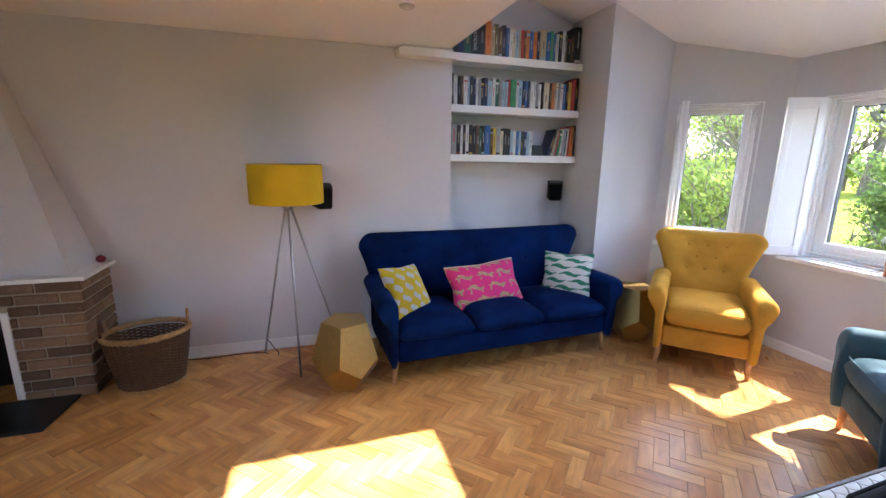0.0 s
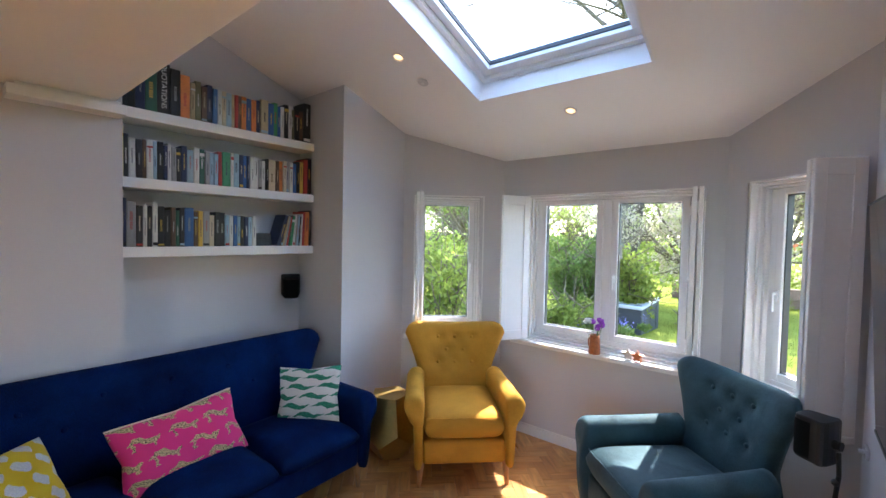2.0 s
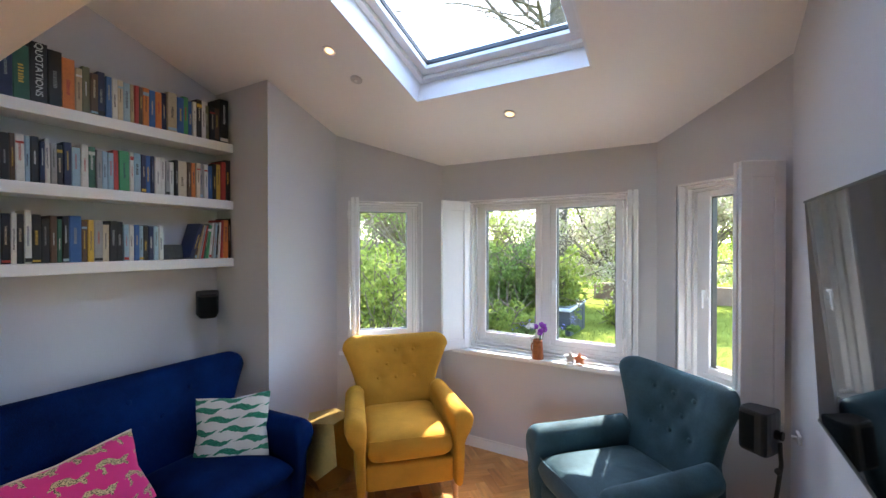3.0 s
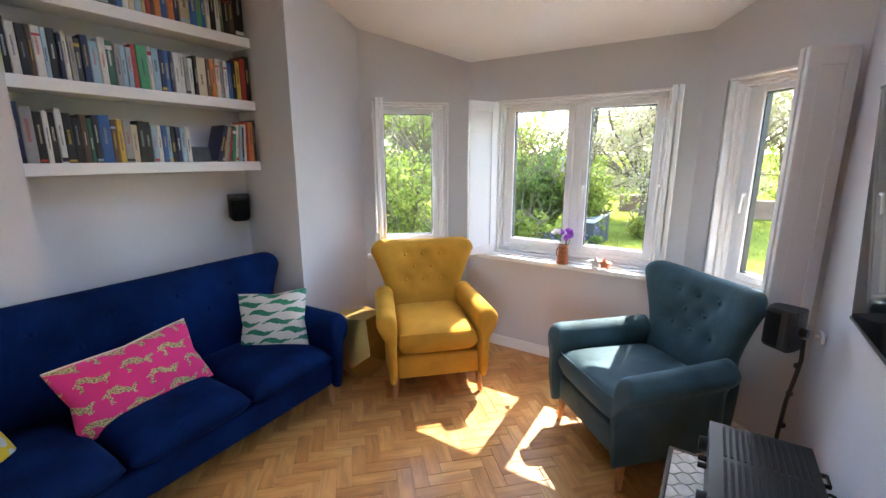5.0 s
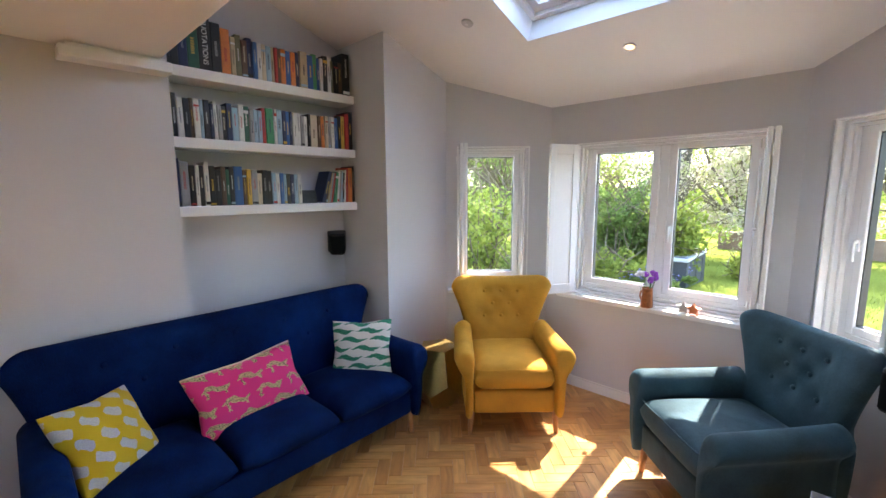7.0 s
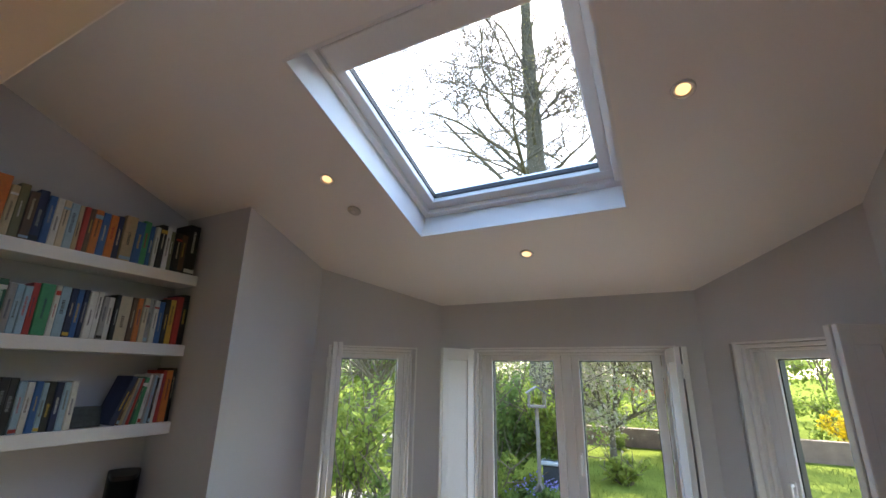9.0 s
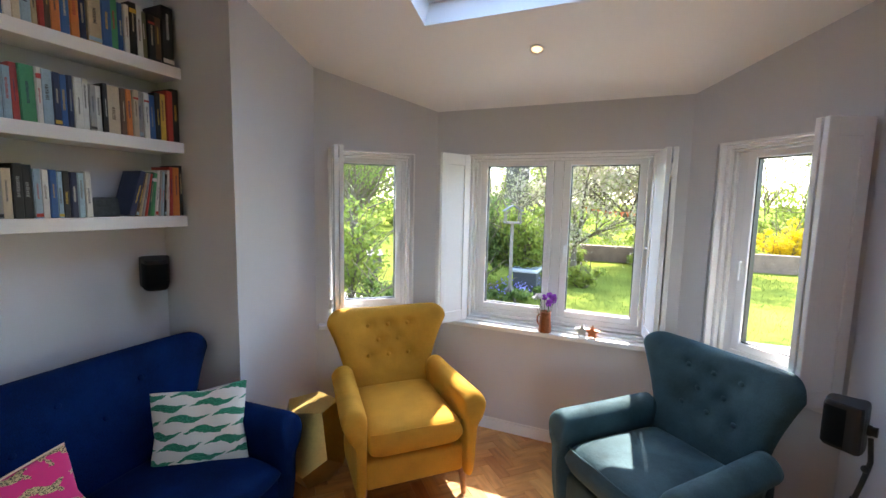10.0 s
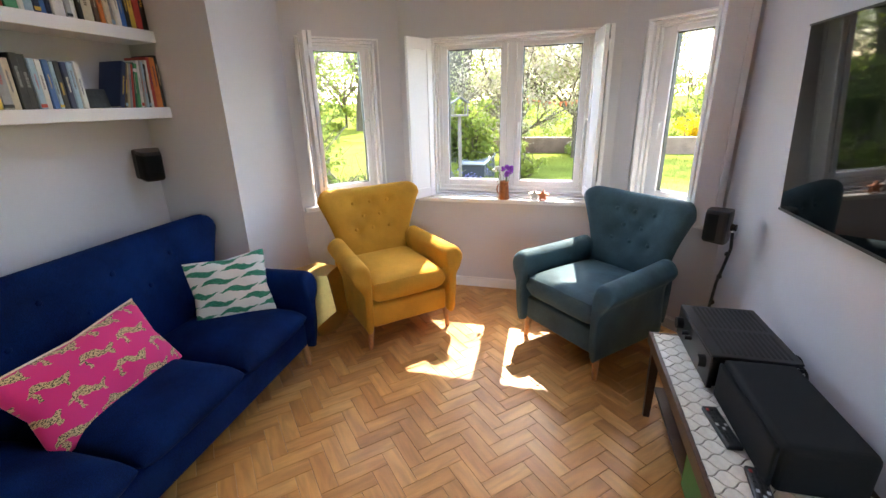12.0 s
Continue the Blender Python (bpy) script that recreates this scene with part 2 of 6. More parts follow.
# ---- windows, shutters and sills ----
def window(name, m, s0, s1, z0, z1, panes, label, handles, gz0=0.905, gz1=1.875, deep=-0.10):
    """A white casement in wall coordinates m: lining, stepped trim, frame, sashes with panes, and handles."""
    w = thing(name, Matrix.Identity(4), label, "window", kind="structure")
    bm = bmesh.new()                                     # boarded reveal, a little proud of the plaster
    boxbm(bm, s0, s0 + 0.012, -0.20, 0.005, z0, z1, m, 0.002)
    boxbm(bm, s1 - 0.012, s1, -0.20, 0.005, z0, z1, m, 0.002)
    boxbm(bm, s0 + 0.0115, s1 - 0.0115, -0.20, 0.0045, z1 - 0.012, z1, m, 0.002)
    boxbm(bm, s0 + 0.0115, s1 - 0.0115, -0.20, -0.001, z0, z0 + 0.012, m)
    part("lining", bm, GLOSS, w)
    bm = bmesh.new()                                     # stepped mouldings between the reveal and the frame
    for off, face, tw in ((0.012, deep + 0.062, 0.020), (0.032, deep + 0.034, 0.017)):
        a, b, c, d = s0 + off, s1 - off, z0 + 0.012, z1 - off
        boxbm(bm, a, a + tw, face - 0.05, face, c, d, m, 0.005, 3)
        boxbm(bm, b - tw, b, face - 0.05, face, c, d, m, 0.005, 3)
        boxbm(bm, a + tw - 0.002, b - tw + 0.002, face - 0.05, face - 0.001, d - tw, d, m, 0.005, 3)
    part("trim", bm, GLOSS, w)
    bm = bmesh.new()                                     # outer frame with stepped rails below
    lo, hi = min(p[0] for p in panes) - 0.050, max(p[1] for p in panes) + 0.050
    f0, f1 = deep - 0.045, deep + 0.006
    boxbm(bm, s0 + 0.012, lo, f0, f1, z0 + 0.012, z1 - 0.012, m, 0.003)
    boxbm(bm, hi, s1 - 0.012, f0, f1, z0 + 0.012, z1 - 0.012, m, 0.003)
    boxbm(bm, lo, hi, f0, f1, gz1 + 0.048, z1 - 0.012, m, 0.003)
    boxbm(bm, lo, hi, f0, f1, z0 + 0.012, gz0 - 0.048, m, 0.003)
    boxbm(bm, s0 + 0.013, s1 - 0.013, deep + 0.009, deep + 0.060, z0 + 0.0125, z0 + 0.030, m, 0.006, 3)
    boxbm(bm, s0 + 0.013, s1 - 0.013, deep + 0.008, deep + 0.032, z0 + 0.033, z0 + 0.054, m, 0.006, 3)
    for a, b in zip(panes, panes[1:]):
        boxbm(bm, a[1] + 0.050, b[0] - 0.050, f0 + 0.005, f1 + 0.004, gz0 - 0.047, gz1 + 0.047, m, 0.003)
    part("window_frame", bm, UPVC, w)
    for a, b in panes:
        bm = bmesh.new()                                 # sash, proud of the frame
        y0, y1 = deep - 0.040, deep + 0.016
        boxbm(bm, a - 0.047, a, y0, y1, gz0 - 0.045, gz1 + 0.045, m, 0.007, 3)
        boxbm(bm, b, b + 0.047, y0, y1, gz0 - 0.045, gz1 + 0.045, m, 0.007, 3)
        boxbm(bm, a - 0.004, b + 0.004, y0 + 0.001, y1 - 0.001, gz1, gz1 + 0.0445, m, 0.007, 3)
        boxbm(bm, a - 0.004, b + 0.004, y0 + 0.001, y1 - 0.001, gz0 - 0.0445, gz0, m, 0.007, 3)
        sash = part("sash", bm, UPVC, w)
        bm = bmesh.new()                                 # black gasket round the glass
        for x0, x1, c, d in ((a, a + 0.005, gz0, gz1), (b - 0.005, b, gz0, gz1), (a + 0.005, b - 0.005, gz0, gz0 + 0.005), (a + 0.005, b - 0.005, gz1 - 0.005, gz1)):
            boxbm(bm, x0, x1, deep - 0.034, deep + 0.002, c, d, m)
        part("gasket", bm, RUBBER, sash)
        bm = bmesh.new()
        boxbm(bm, a + 0.001, b - 0.001, deep - 0.026, deep - 0.022, gz0 + 0.001, gz1 - 0.001, m)
        pane = part("pane", bm, GLASSY, sash)
        pane.visible_shadow = False
        bm = bmesh.new()                                 # trickle vent on the head
        boxbm(bm, (a + b) / 2 - 0.16, (a + b) / 2 + 0.16, deep + 0.0065, deep + 0.024, gz1 + 0.050, gz1 + 0.063, m, 0.004)
        part("trickle_vent", bm, UPVC, w)
    for s, z in handles:                                 # cranked casement handles
        bm = bmesh.new()
        boxbm(bm, s - 0.011, s + 0.011, deep + 0.016, deep + 0.026, z - 0.032, z + 0.032, m, 0.004)
        boxbm(bm, s - 0.008, s + 0.008, deep + 0.026, deep + 0.048, z + 0.008, z + 0.024, m, 0.005)
        boxbm(bm, s - 0.008, s + 0.008, deep + 0.038, deep + 0.050, z - 0.085, z + 0.020, m, 0.005)
        part("window_handle", bm, UPVC, w)
    return w


def sill(m, s0, s1, z, out):
    bm = bmesh.new()
    boxbm(bm, s0, s1, -0.03, out, z - 0.034, z, m, 0.008, 3)
    structure(part("window_sill", bm, GLOSS), "white gloss window board with a rounded edge", "window sill")


def shutter(m, s, y, angle, width, z0, z1, label, knob=True, fold=0.0, second=0.0):
    """A white panelled shutter hinged at (s, y) in wall coordinates m and swung by angle; with fold a second leaf turns back beside it."""
    t = thing("window_shutter", m @ Matrix.Translation((s, y, 0)) @ Matrix.Rotation(radians(angle), 4, "Z"), label, "shutter")
    thick, st = 0.026, min(0.048, width * 0.26)
    first, turns = width, [(Matrix.Identity(4), width)]
    if fold:
        second = second or width
        turns.append((Matrix.Translation((width, thick + 0.007, 0)) @ Matrix.Rotation(radians(-fold), 4, "Z") @ Matrix.Translation((-second, 0, 0)), second))
    for lm, width in turns:
        bm = bmesh.new()
        boxbm(bm, 0, st, 0, thick, z0, z1, lm, 0.004)
        boxbm(bm, width - st, width, 0, thick, z0, z1, lm, 0.004)
        for a, b in ((z0, z0 + 0.075), (z1 - 0.075, z1)):
            boxbm(bm, st - 0.003, width - st + 0.003, 0.001, thick - 0.001, a, b, lm, 0.003)
        leaf = part("leaf", bm, GLOSS, t)
        bm = bmesh.new()
        boxbm(bm, st - 0.004, width - st + 0.004, 0.006, thick - 0.006, z0 + 0.07, z1 - 0.07, lm)
        part("panel", bm, GLOSS, leaf)
    for z in (z0 + 0.12, z1 - 0.12):
        for x, y1 in ((0.0, -0.004), (first, thick + 0.0035)) if fold else ((0.0, -0.004),):
            bm = bmesh.new()
            tube(bm, (x + (0.004 if x else 0), y1, z - 0.035), (x + (0.004 if x else 0), y1, z + 0.035), 0.006)
            boxbm(bm, x - 0.002, x + 0.003, y1 - 0.020, y1 + 0.020, z - 0.030, z + 0.030)
            part("hinge", bm, GLOSS, t)
    if knob:
        bm = bmesh.new()
        bmesh.ops.create_uvsphere(bm, u_segments=12, v_segments=8, radius=0.011, matrix=Matrix.Translation((0.022, -0.012 if angle > 80 else -0.010, 1.36)))
        part("knob", bm, GLOSS, t, smooth=True)
    return t


window("window_1", M1, 0.165, 0.76, SILL, HEAD, [(0.285, 0.670)], "white framed narrow casement window in the angled bay wall", [(0.262, 1.36)])
window("window_2", M2, 0.13, 1.36, SILL, HEAD, [(0.258, 0.665), (0.825, 1.235)], "white framed double casement window over a white sill", [(0.69, 1.32), (0.80, 1.32)])
window("window_3", M3, 0.075, 0.648, SILL, HEAD + 0.006, [(0.185, 0.508)], "white framed narrow casement window with an open shutter", [(0.533, 1.32)], 0.900, 1.878)
sill(M1, 0.10, 0.835, SILL, 0.055)
sill(M2, 0.07, 1.47, SILL, 0.055)
sill(M3, 0.03, 0.745, SILL, 0.055)
shutter(M2, 1.352, 0.012, 62, 0.245, 0.79, 1.945, "white panelled wooden window shutter folded open beside the double window")
shutter(M2, 0.188, -0.055, 98, 0.32, 0.815, 1.935, "white panelled wooden bifold shutter standing open at the window jamb", True, 3, 0.235)
shutter(M1, 0.742, 0.012, 92, 0.17, 0.79, 1.965, "narrow white bifold shutter folded out beside the small bay window", False, 3)
shutter(M3, 0.085, 0.012, 78, 0.19, 0.79, 1.985, "white wooden bifold shutter standing open beside the small window", False, 9)

# ---- roof window ----
skylight = thing("window_4", Matrix.Identity(4), "white roof window with a pale blind cassette in a deep plaster shaft", "roof window", kind="structure")


def ring(name, u0, u1, v0, v1, width, w0, w1, material, parent, bevel=0.004):
    bm = bmesh.new()
    boxbm(bm, u0, u0 + width, v0, v1, w0, w1, MS, bevel)
    boxbm(bm, u1 - width, u1, v0, v1, w0, w1, MS, bevel)
    boxbm(bm, u0 + width - 0.001, u1 - width + 0.001, v0, v0 + width, w0 + 0.001, w1 - 0.001, MS, bevel)
    boxbm(bm, u0 + width - 0.001, u1 - width + 0.001, v1 - width, v1, w0 + 0.001, w1 - 0.001, MS, bevel)
    return part(name, bm, material, parent)


SHAFT = mat("shaft_paint", (0.80, 0.81, 0.83), 0.6, vary=0.01, scale=2, bump=0.015, fine=120)
ring("shaft_lining", SU0 - 0.012, SU1 + 0.012, SV0 - 0.012, SV1 + 0.012, 0.014, -0.002, 0.21, SHAFT, skylight, 0)
ring("window_frame", SU0 + 0.004, SU1 - 0.004, SV0 + 0.004, SV1 - 0.004, 0.035, 0.13, 0.24, UPVC, skylight)
sash4 = ring("sash", SU0 + 0.040, SU1 - 0.040, SV0 + 0.040, SV1 - 0.040, 0.055, 0.155, 0.235, UPVC, skylight)
ring("gasket", SU0 + 0.095, SU1 - 0.095, SV0 + 0.095, SV1 - 0.095, 0.006, 0.185, 0.215, RUBBER, sash4, 0)
bm = bmesh.new()
boxbm(bm, SU0 + 0.09, SU1 - 0.09, SV0 + 0.09, SV1 - 0.09, 0.198, 0.204, MS)
pane4 = part("pane", bm, GLASSY, sash4)
pane4.visible_shadow = False
bm = bmesh.new()
boxbm(bm, SU1 - 0.17, SU1 - 0.05, SV0 + 0.07, SV1 - 0.07, 0.12, 0.18, MS, 0.01)
part("blind_cassette", bm, GLOSS, skylight, "pale grey blind cassette")
bm = bmesh.new()
boxbm(bm, SU0 - 0.05, SU1 + 0.05, SV0 - 0.06, SV0 - 0.004, 0.162, 0.25, MS)
boxbm(bm, SU0 - 0.05, SU1 + 0.05, SV1 + 0.004, SV1 + 0.06, 0.162, 0.25, MS)
boxbm(bm, SU0 - 0.06, SU0 - 0.004, SV0 - 0.002, SV1 + 0.002, 0.162, 0.25, MS)
boxbm(bm, SU1 + 0.004, SU1 + 0.06, SV0 - 0.002, SV1 + 0.002, 0.162, 0.25, MS)
part("flashing", bm, mat("grey_flashing", (0.10, 0.10, 0.11), 0.5), skylight)

# ---- downlights and ceiling discs ----
LIT = bpy.data.materials.new("lit_diffuser")
LIT.use_nodes = True
LIT.node_tree.nodes["Principled BSDF"].inputs["Emission Color"].default_value = (1.0, 0.56, 0.22, 1)
LIT.node_tree.nodes["Principled BSDF"].inputs["Emission Strength"].default_value = 0.22


def downlight(x, y, lit, m, label):
    d = thing("ceiling_light", m, label, "ceiling light", "recessed ceiling lights")
    bm = bmesh.new()
    lathe(bm, [(0.030, 0.004), (0.032, -0.006), (0.036, -0.008), (0.039, -0.004), (0.040, 0.002)], 28)
    part("rim", bm, GLOSS, d, smooth=True)
    bm = bmesh.new()
    lathe(bm, [(0.0, -0.001), (0.022, -0.001), (0.031, 0.003)], 24)
    part("diffuser", bm, LIT if lit else GLOSS, d)


for x, y in ((2.445, 2.545), (3.215, 1.753), (2.43, 0.973)):
    downlight(x, y, True, Matrix.Translation((x, y, ceil_z(x))) @ Matrix.Rotation(SLOPE, 4, "Y"), "lit round recessed downlight with a white rim")
ALARM = mat("alarm_grey", (0.55, 0.55, 0.55), 0.5, vary=0.02)


def disc(m, label, r):
    d = thing("ceiling_disc", m, label, "ceiling disc")
    bm = bmesh.new()
    lathe(bm, [(0.0, -0.014), (r * 0.7, -0.013), (r * 0.95, -0.007), (r, 0.002)], 28)
    cover = part("cover", bm, ALARM, d, smooth=True)
    bm = bmesh.new()
    lathe(bm, [(0.0, -0.0165), (r * 0.3, -0.016), (r * 0.34, -0.0125)], 20)
    part("button", bm, GLOSS, cover, smooth=True)


disc(Matrix.Translation((2.676, 2.548, ceil_z(2.676))) @ Matrix.Rotation(SLOPE, 4, "Y"), "small round grey ceiling cover disc on the slope", 0.038)
disc(Matrix.Translation((0.685, 2.53, 2.275)), "small round grey ceiling disc on the flat ceiling", 0.045)

# ---- skirting and boxing ----
def skirting(x0, y0, x1, y1, h=0.085):
    a, b = Vector((x0, y0, 0)), Vector((x1, y1, 0))
    d = b - a
    m = Matrix.Translation(a) @ Matrix.Rotation(math.atan2(d.y, d.x), 4, "Z")
    bm = bmesh.new()
    boxbm(bm, 0, d.length, 0.0005, 0.014, 0, h - 0.012, m)
    boxbm(bm, 0, d.length, 0.0005, 0.009, h - 0.011, h, m, 0.003)
    structure(part("baseboard", bm, GLOSS), "white gloss skirting board along the wall", "baseboard")


skirting(RX0, WY, -1.175, WY)
skirting(RX1, RY, RX0, RY)
skirting(A1[0], PY, RX1, PY)
skirting(A2[0], A2[1], A1[0], A1[1])
skirting(A3[0], A3[1], A2[0], A2[1])
skirting(A4[0], A4[1], A3[0], A3[1])
skirting(TVX0, TVY, A4[0], A4[1])
bm = bmesh.new()
boxbm(bm, 0.80, 1.24, 3.30, WY - 0.001, 2.205, 2.255, None, 0.004)
boxbm(bm, 0.83, 1.22, 3.33, WY - 0.002, 2.257, 2.274)
structure(part("trim_beam", bm, WHITE), "white painted boxed beam end under the flat ceiling", "beam")

# ---- upholstery ----
def shell(bm, nu, nv, fn):
    """A closed soft body: fn(u, v, side) gives its front (side 1) and back (side -1); they meet at the rim."""
    uvl = bm.loops.layers.uv.verify()
    us = [math.sin(math.pi / 2 * (2 * i / nu - 1)) for i in range(nu + 1)]
    vs = [math.sin(math.pi / 2 * (2 * j / nv - 1)) for j in range(nv + 1)]
    made = []
    for side in (1, -1):
        g = [[bm.verts.new(fn(u, v, side)) for v in vs] for u in us]
        made += [x for r in g for x in r]
        for i in range(nu):
            for j in range(nv):
                f = bm.faces.new((g[i][j], g[i + 1][j], g[i + 1][j + 1], g[i][j + 1]))
                for lp, (a, b) in zip(f.loops, ((i, j), (i + 1, j), (i + 1, j + 1), (i, j + 1))):
                    lp[uvl].uv = (us[a] / 2 + 0.5, vs[b] / 2 + 0.5)
    bmesh.ops.remove_doubles(bm, verts=made, dist=2e-4)


def loft(bm, loops):
    """Joins closed loops of equal count and caps both ends."""
    rings = [[bm.verts.new(p) for p in lp] for lp in loops]
    n = len(rings[0])
    for a, b in zip(rings, rings[1:]):
        for k in range(n):
            bm.faces.new((a[k], a[(k + 1) % n], b[(k + 1) % n], b[k]))
    bm.faces.new(rings[0][::-1])
    bm.faces.new(rings[-1])


def smooth_loop(pts, steps=4):
    """Catmull-Rom through a closed row of 2D points."""
    out, n = [], len(pts)
    for i in range(n):
        p0, p1, p2, p3 = (Vector(pts[(i + k) % n]) for k in (-1, 0, 1, 2))
        for s in range(steps):
            t = s / steps
            out.append(0.5 * (2 * p1 + (p2 - p0) * t + (2 * p0 - 5 * p1 + 4 * p2 - p3) * t * t + (3 * p1 - p0 - 3 * p2 + p3) * t ** 3))
    return out


def rim(u, p):
    return math.sqrt(max(0.0, 1 - abs(u) ** p))


def box_cushion(bm, x0, x1, y0, y1, z0, z1, crown, seed, p=7):
    """A plump box cushion with rounded borders and a crowned, slightly uneven top."""
    cx, cy, cz, hx, hy, hz = (x0 + x1) / 2, (y0 + y1) / 2, (z0 + z1) / 2, (x1 - x0) / 2, (y1 - y0) / 2, (z1 - z0) / 2

    def fn(u, v, side):
        e = rim(u, p) * rim(v, p)
        x, y = cx + hx * u * (1 - 0.02 * abs(v) ** 4), cy + hy * v * (1 - 0.02 * abs(u) ** 4)
        lump = 0.006 * noise.noise(Vector((x * 5, y * 5, seed))) * e
        return (x, y, cz + side * hz * e + (crown * (1 - u * u) * (1 - v * v) * e + lump if side > 0 else 0))
    shell(bm, 22, 18, fn)


def back_panel(half_low, half_waist, half_top, z0, z1, y_low, y_top, thick, wing, dips, corner):
    """The shape of a winged, buttoned backrest: waisted, flaring to rounded top corners, wings bent forward."""
    def step(x):
        x = min(1.0, max(0.0, x))
        return x * x * (3 - 2 * x)

    def half(t):
        t = (t + 1) / 2
        a = half_low + (half_waist - half_low) * step((t - 0.36) / 0.18)
        g = min(1.0, max(0.0, (t - 0.44) / 0.56))
        return a + (half_top - half_waist) * (0.35 * g + 0.65 * g ** 1.7)

    def fn(u, v, side):
        h = half(v)
        x = h * u
        top = z1 - 0.025 * (1 - abs(u) ** 2.2)
        bend = min(1.0, max(0.0, (abs(u) * h - (h - corner)) / corner))
        cut = corner * (1 - math.sqrt(max(0.0, 1 - bend * bend)))
        z = z0 + (top - cut - z0) * (v + 1) / 2
        k = (v + 1) / 2
        y = y_low + (y_top - y_low) * k
        y -= wing * abs(u) ** 3.0 * k ** 1.2
        e = rim(u, 8) * rim(v, 10)
        dent = sum(0.022 * math.exp(-((x - dx) ** 2 + (z - dz) ** 2) / 0.0011) + 0.010 * math.exp(-((x - dx) ** 2 + (z - dz) ** 2) / 0.006) for dx, dz in dips) if side > 0 else 0
        puff = 0.015 * (1 - u * u) if side > 0 else 0
        return (x, y - side * thick / 2 * e - (puff - dent) * e, z)
    return fn


def arm_loops(sgn, inner, bot, mid, roll, z0, zt, y0, y1, rise):
    """Sections of a scroll arm from front to back; sgn says which side it is on."""
    prof = [(inner, z0), (inner, z0 + 0.5 * (zt - z0)), (inner - 0.006, zt - 0.075), (inner + 0.008, zt - 0.024), (inner + 0.050, zt), (roll - 0.030, zt - 0.010), (roll, zt - 0.052), (roll - 0.014, zt - 0.096), (mid - 0.006, zt - 0.155), ((mid + bot) / 2 - 0.008, (z0 + zt) / 2 - 0.04), (bot - 0.004, z0)]
    base = smooth_loop(prof, 4)
    cx = sum(p[0] for p in base) / len(base)
    loops = []
    for k, (f, sc) in enumerate(((0.0, 0.70), (0.008, 0.84), (0.025, 0.935), (0.055, 0.985), (0.10, 1.0), (0.25, 1.0), (0.5, 1.0), (0.75, 1.0), (0.95, 1.0), (1.0, 1.0))):
        y = y0 + (y1 - y0) * f
        lift = rise * f * f
        row = []
        for p in base:
            hz = max(0.0, (p[1] - z0) / (zt - z0))
            x = cx + (p[0] - cx) * sc - 0.03 * f * hz
            z = z0 + (p[1] - z0) * (1 - (1 - sc) * 0.35) + lift * hz
            row.append((sgn * x, y - (0.02 * math.sin(math.pi * hz) * (1 - f) if f < 0.3 else 0), z))
        loops.append(row if sgn > 0 else row[::-1])
    return loops


def leg(bm, x, y, z1, dx, dy):
    tube(bm, (x + dx, y + dy, 0), (x, y, z1), 0.013, 0.024, 14)


def seat_piece(name, m, label, category, cloth, half_in, roll, seats, top, back_half, dips, group="", depth=0.62, crown=0.014, cush=(0.312, 0.478)):
    """An armchair or sofa that faces -y; its origin lies on the floor midway between its front legs."""
    t = thing(name, m, label, category, group)
    z0, arm_top = 0.155, 0.600
    bot = half_in + 0.055
    bm = bmesh.new()
    boxbm(bm, -half_in - 0.002, half_in + 0.002, -0.035, depth - 0.02, z0, 0.31, None, 0.02, 3)
    part("seat_frame", bm, cloth, t, smooth=True)
    for sg in (1, -1):
        bm = bmesh.new()
        loft(bm, arm_loops(sg, half_in + 0.003, bot, half_in + 0.072, roll, z0 + 0.002, arm_top, -0.060, depth - (0.10 if half_in < 0.5 else 0.04), 0.015))
        part("armrest", bm, cloth, t, smooth=True)
    w = 2 * half_in / seats
    for k in range(seats):
        bm = bmesh.new()
        box_cushion(bm, -half_in + k * w + 0.004, -half_in + (k + 1) * w - 0.004, -0.062, depth - 0.08, cush[0], cush[1], crown, k * 3.7 + half_in, 12 if half_in < 0.5 else 8)
        cushion = part("seat_cushion", bm, cloth, t, smooth=True)
        if seats == 1:                                   # welt round the top of the cushion's front
            bm = bmesh.new()
            row = [Vector((half_in * 0.93 * u, -0.058 + 0.012 * abs(u) ** 6, cush[1] - 0.020 + 0.004 * (1 - u * u))) for u in (k2 / 12 - 1 for k2 in range(25))]
            for a, b in zip(row, row[1:]):
                tube(bm, a, b, 0.0042, None, 6)
            part("piping", bm, cloth, cushion)
    bm = bmesh.new()
    y_low, y_top = depth - 0.07, depth + 0.045
    shell(bm, 64 if half_in > 0.5 else 48, 40, back_panel(back_half[0], back_half[1], back_half[2], 0.20, top, y_low, y_top, 0.13, 0.10, dips, 0.095 if half_in < 0.5 else 0.11))
    part("backrest", bm, cloth, t, smooth=True)
    for dx, dz in dips:
        k = (dz - 0.20) / (top - 0.20)
        yy = y_low + (y_top - y_low) * k - 0.10 * abs(dx / back_half[2]) ** 3 * k - 0.065 + 0.012
        bm = bmesh.new()
        bmesh.ops.create_uvsphere(bm, u_segments=12, v_segments=8, radius=0.013, matrix=Matrix.Translation((dx, yy, dz)) @ Matrix.Diagonal((1, 0.55, 1, 1)))
        part("button", bm, cloth, t, smooth=True)
    for x, y, dx, dy in ((-half_in - 0.01, 0.0, -0.012, -0.008), (half_in + 0.01, 0.0, 0.012, -0.008), (-half_in + 0.02, depth - 0.08, -0.01, 0.05), (half_in - 0.02, depth - 0.08, 0.01, 0.05)):
        bm = bmesh.new()
        leg(bm, x, y, z0 + 0.01, dx, dy)
        part("leg", bm, LEGWOOD, t, "pale turned wooden leg", smooth=True)
    return t


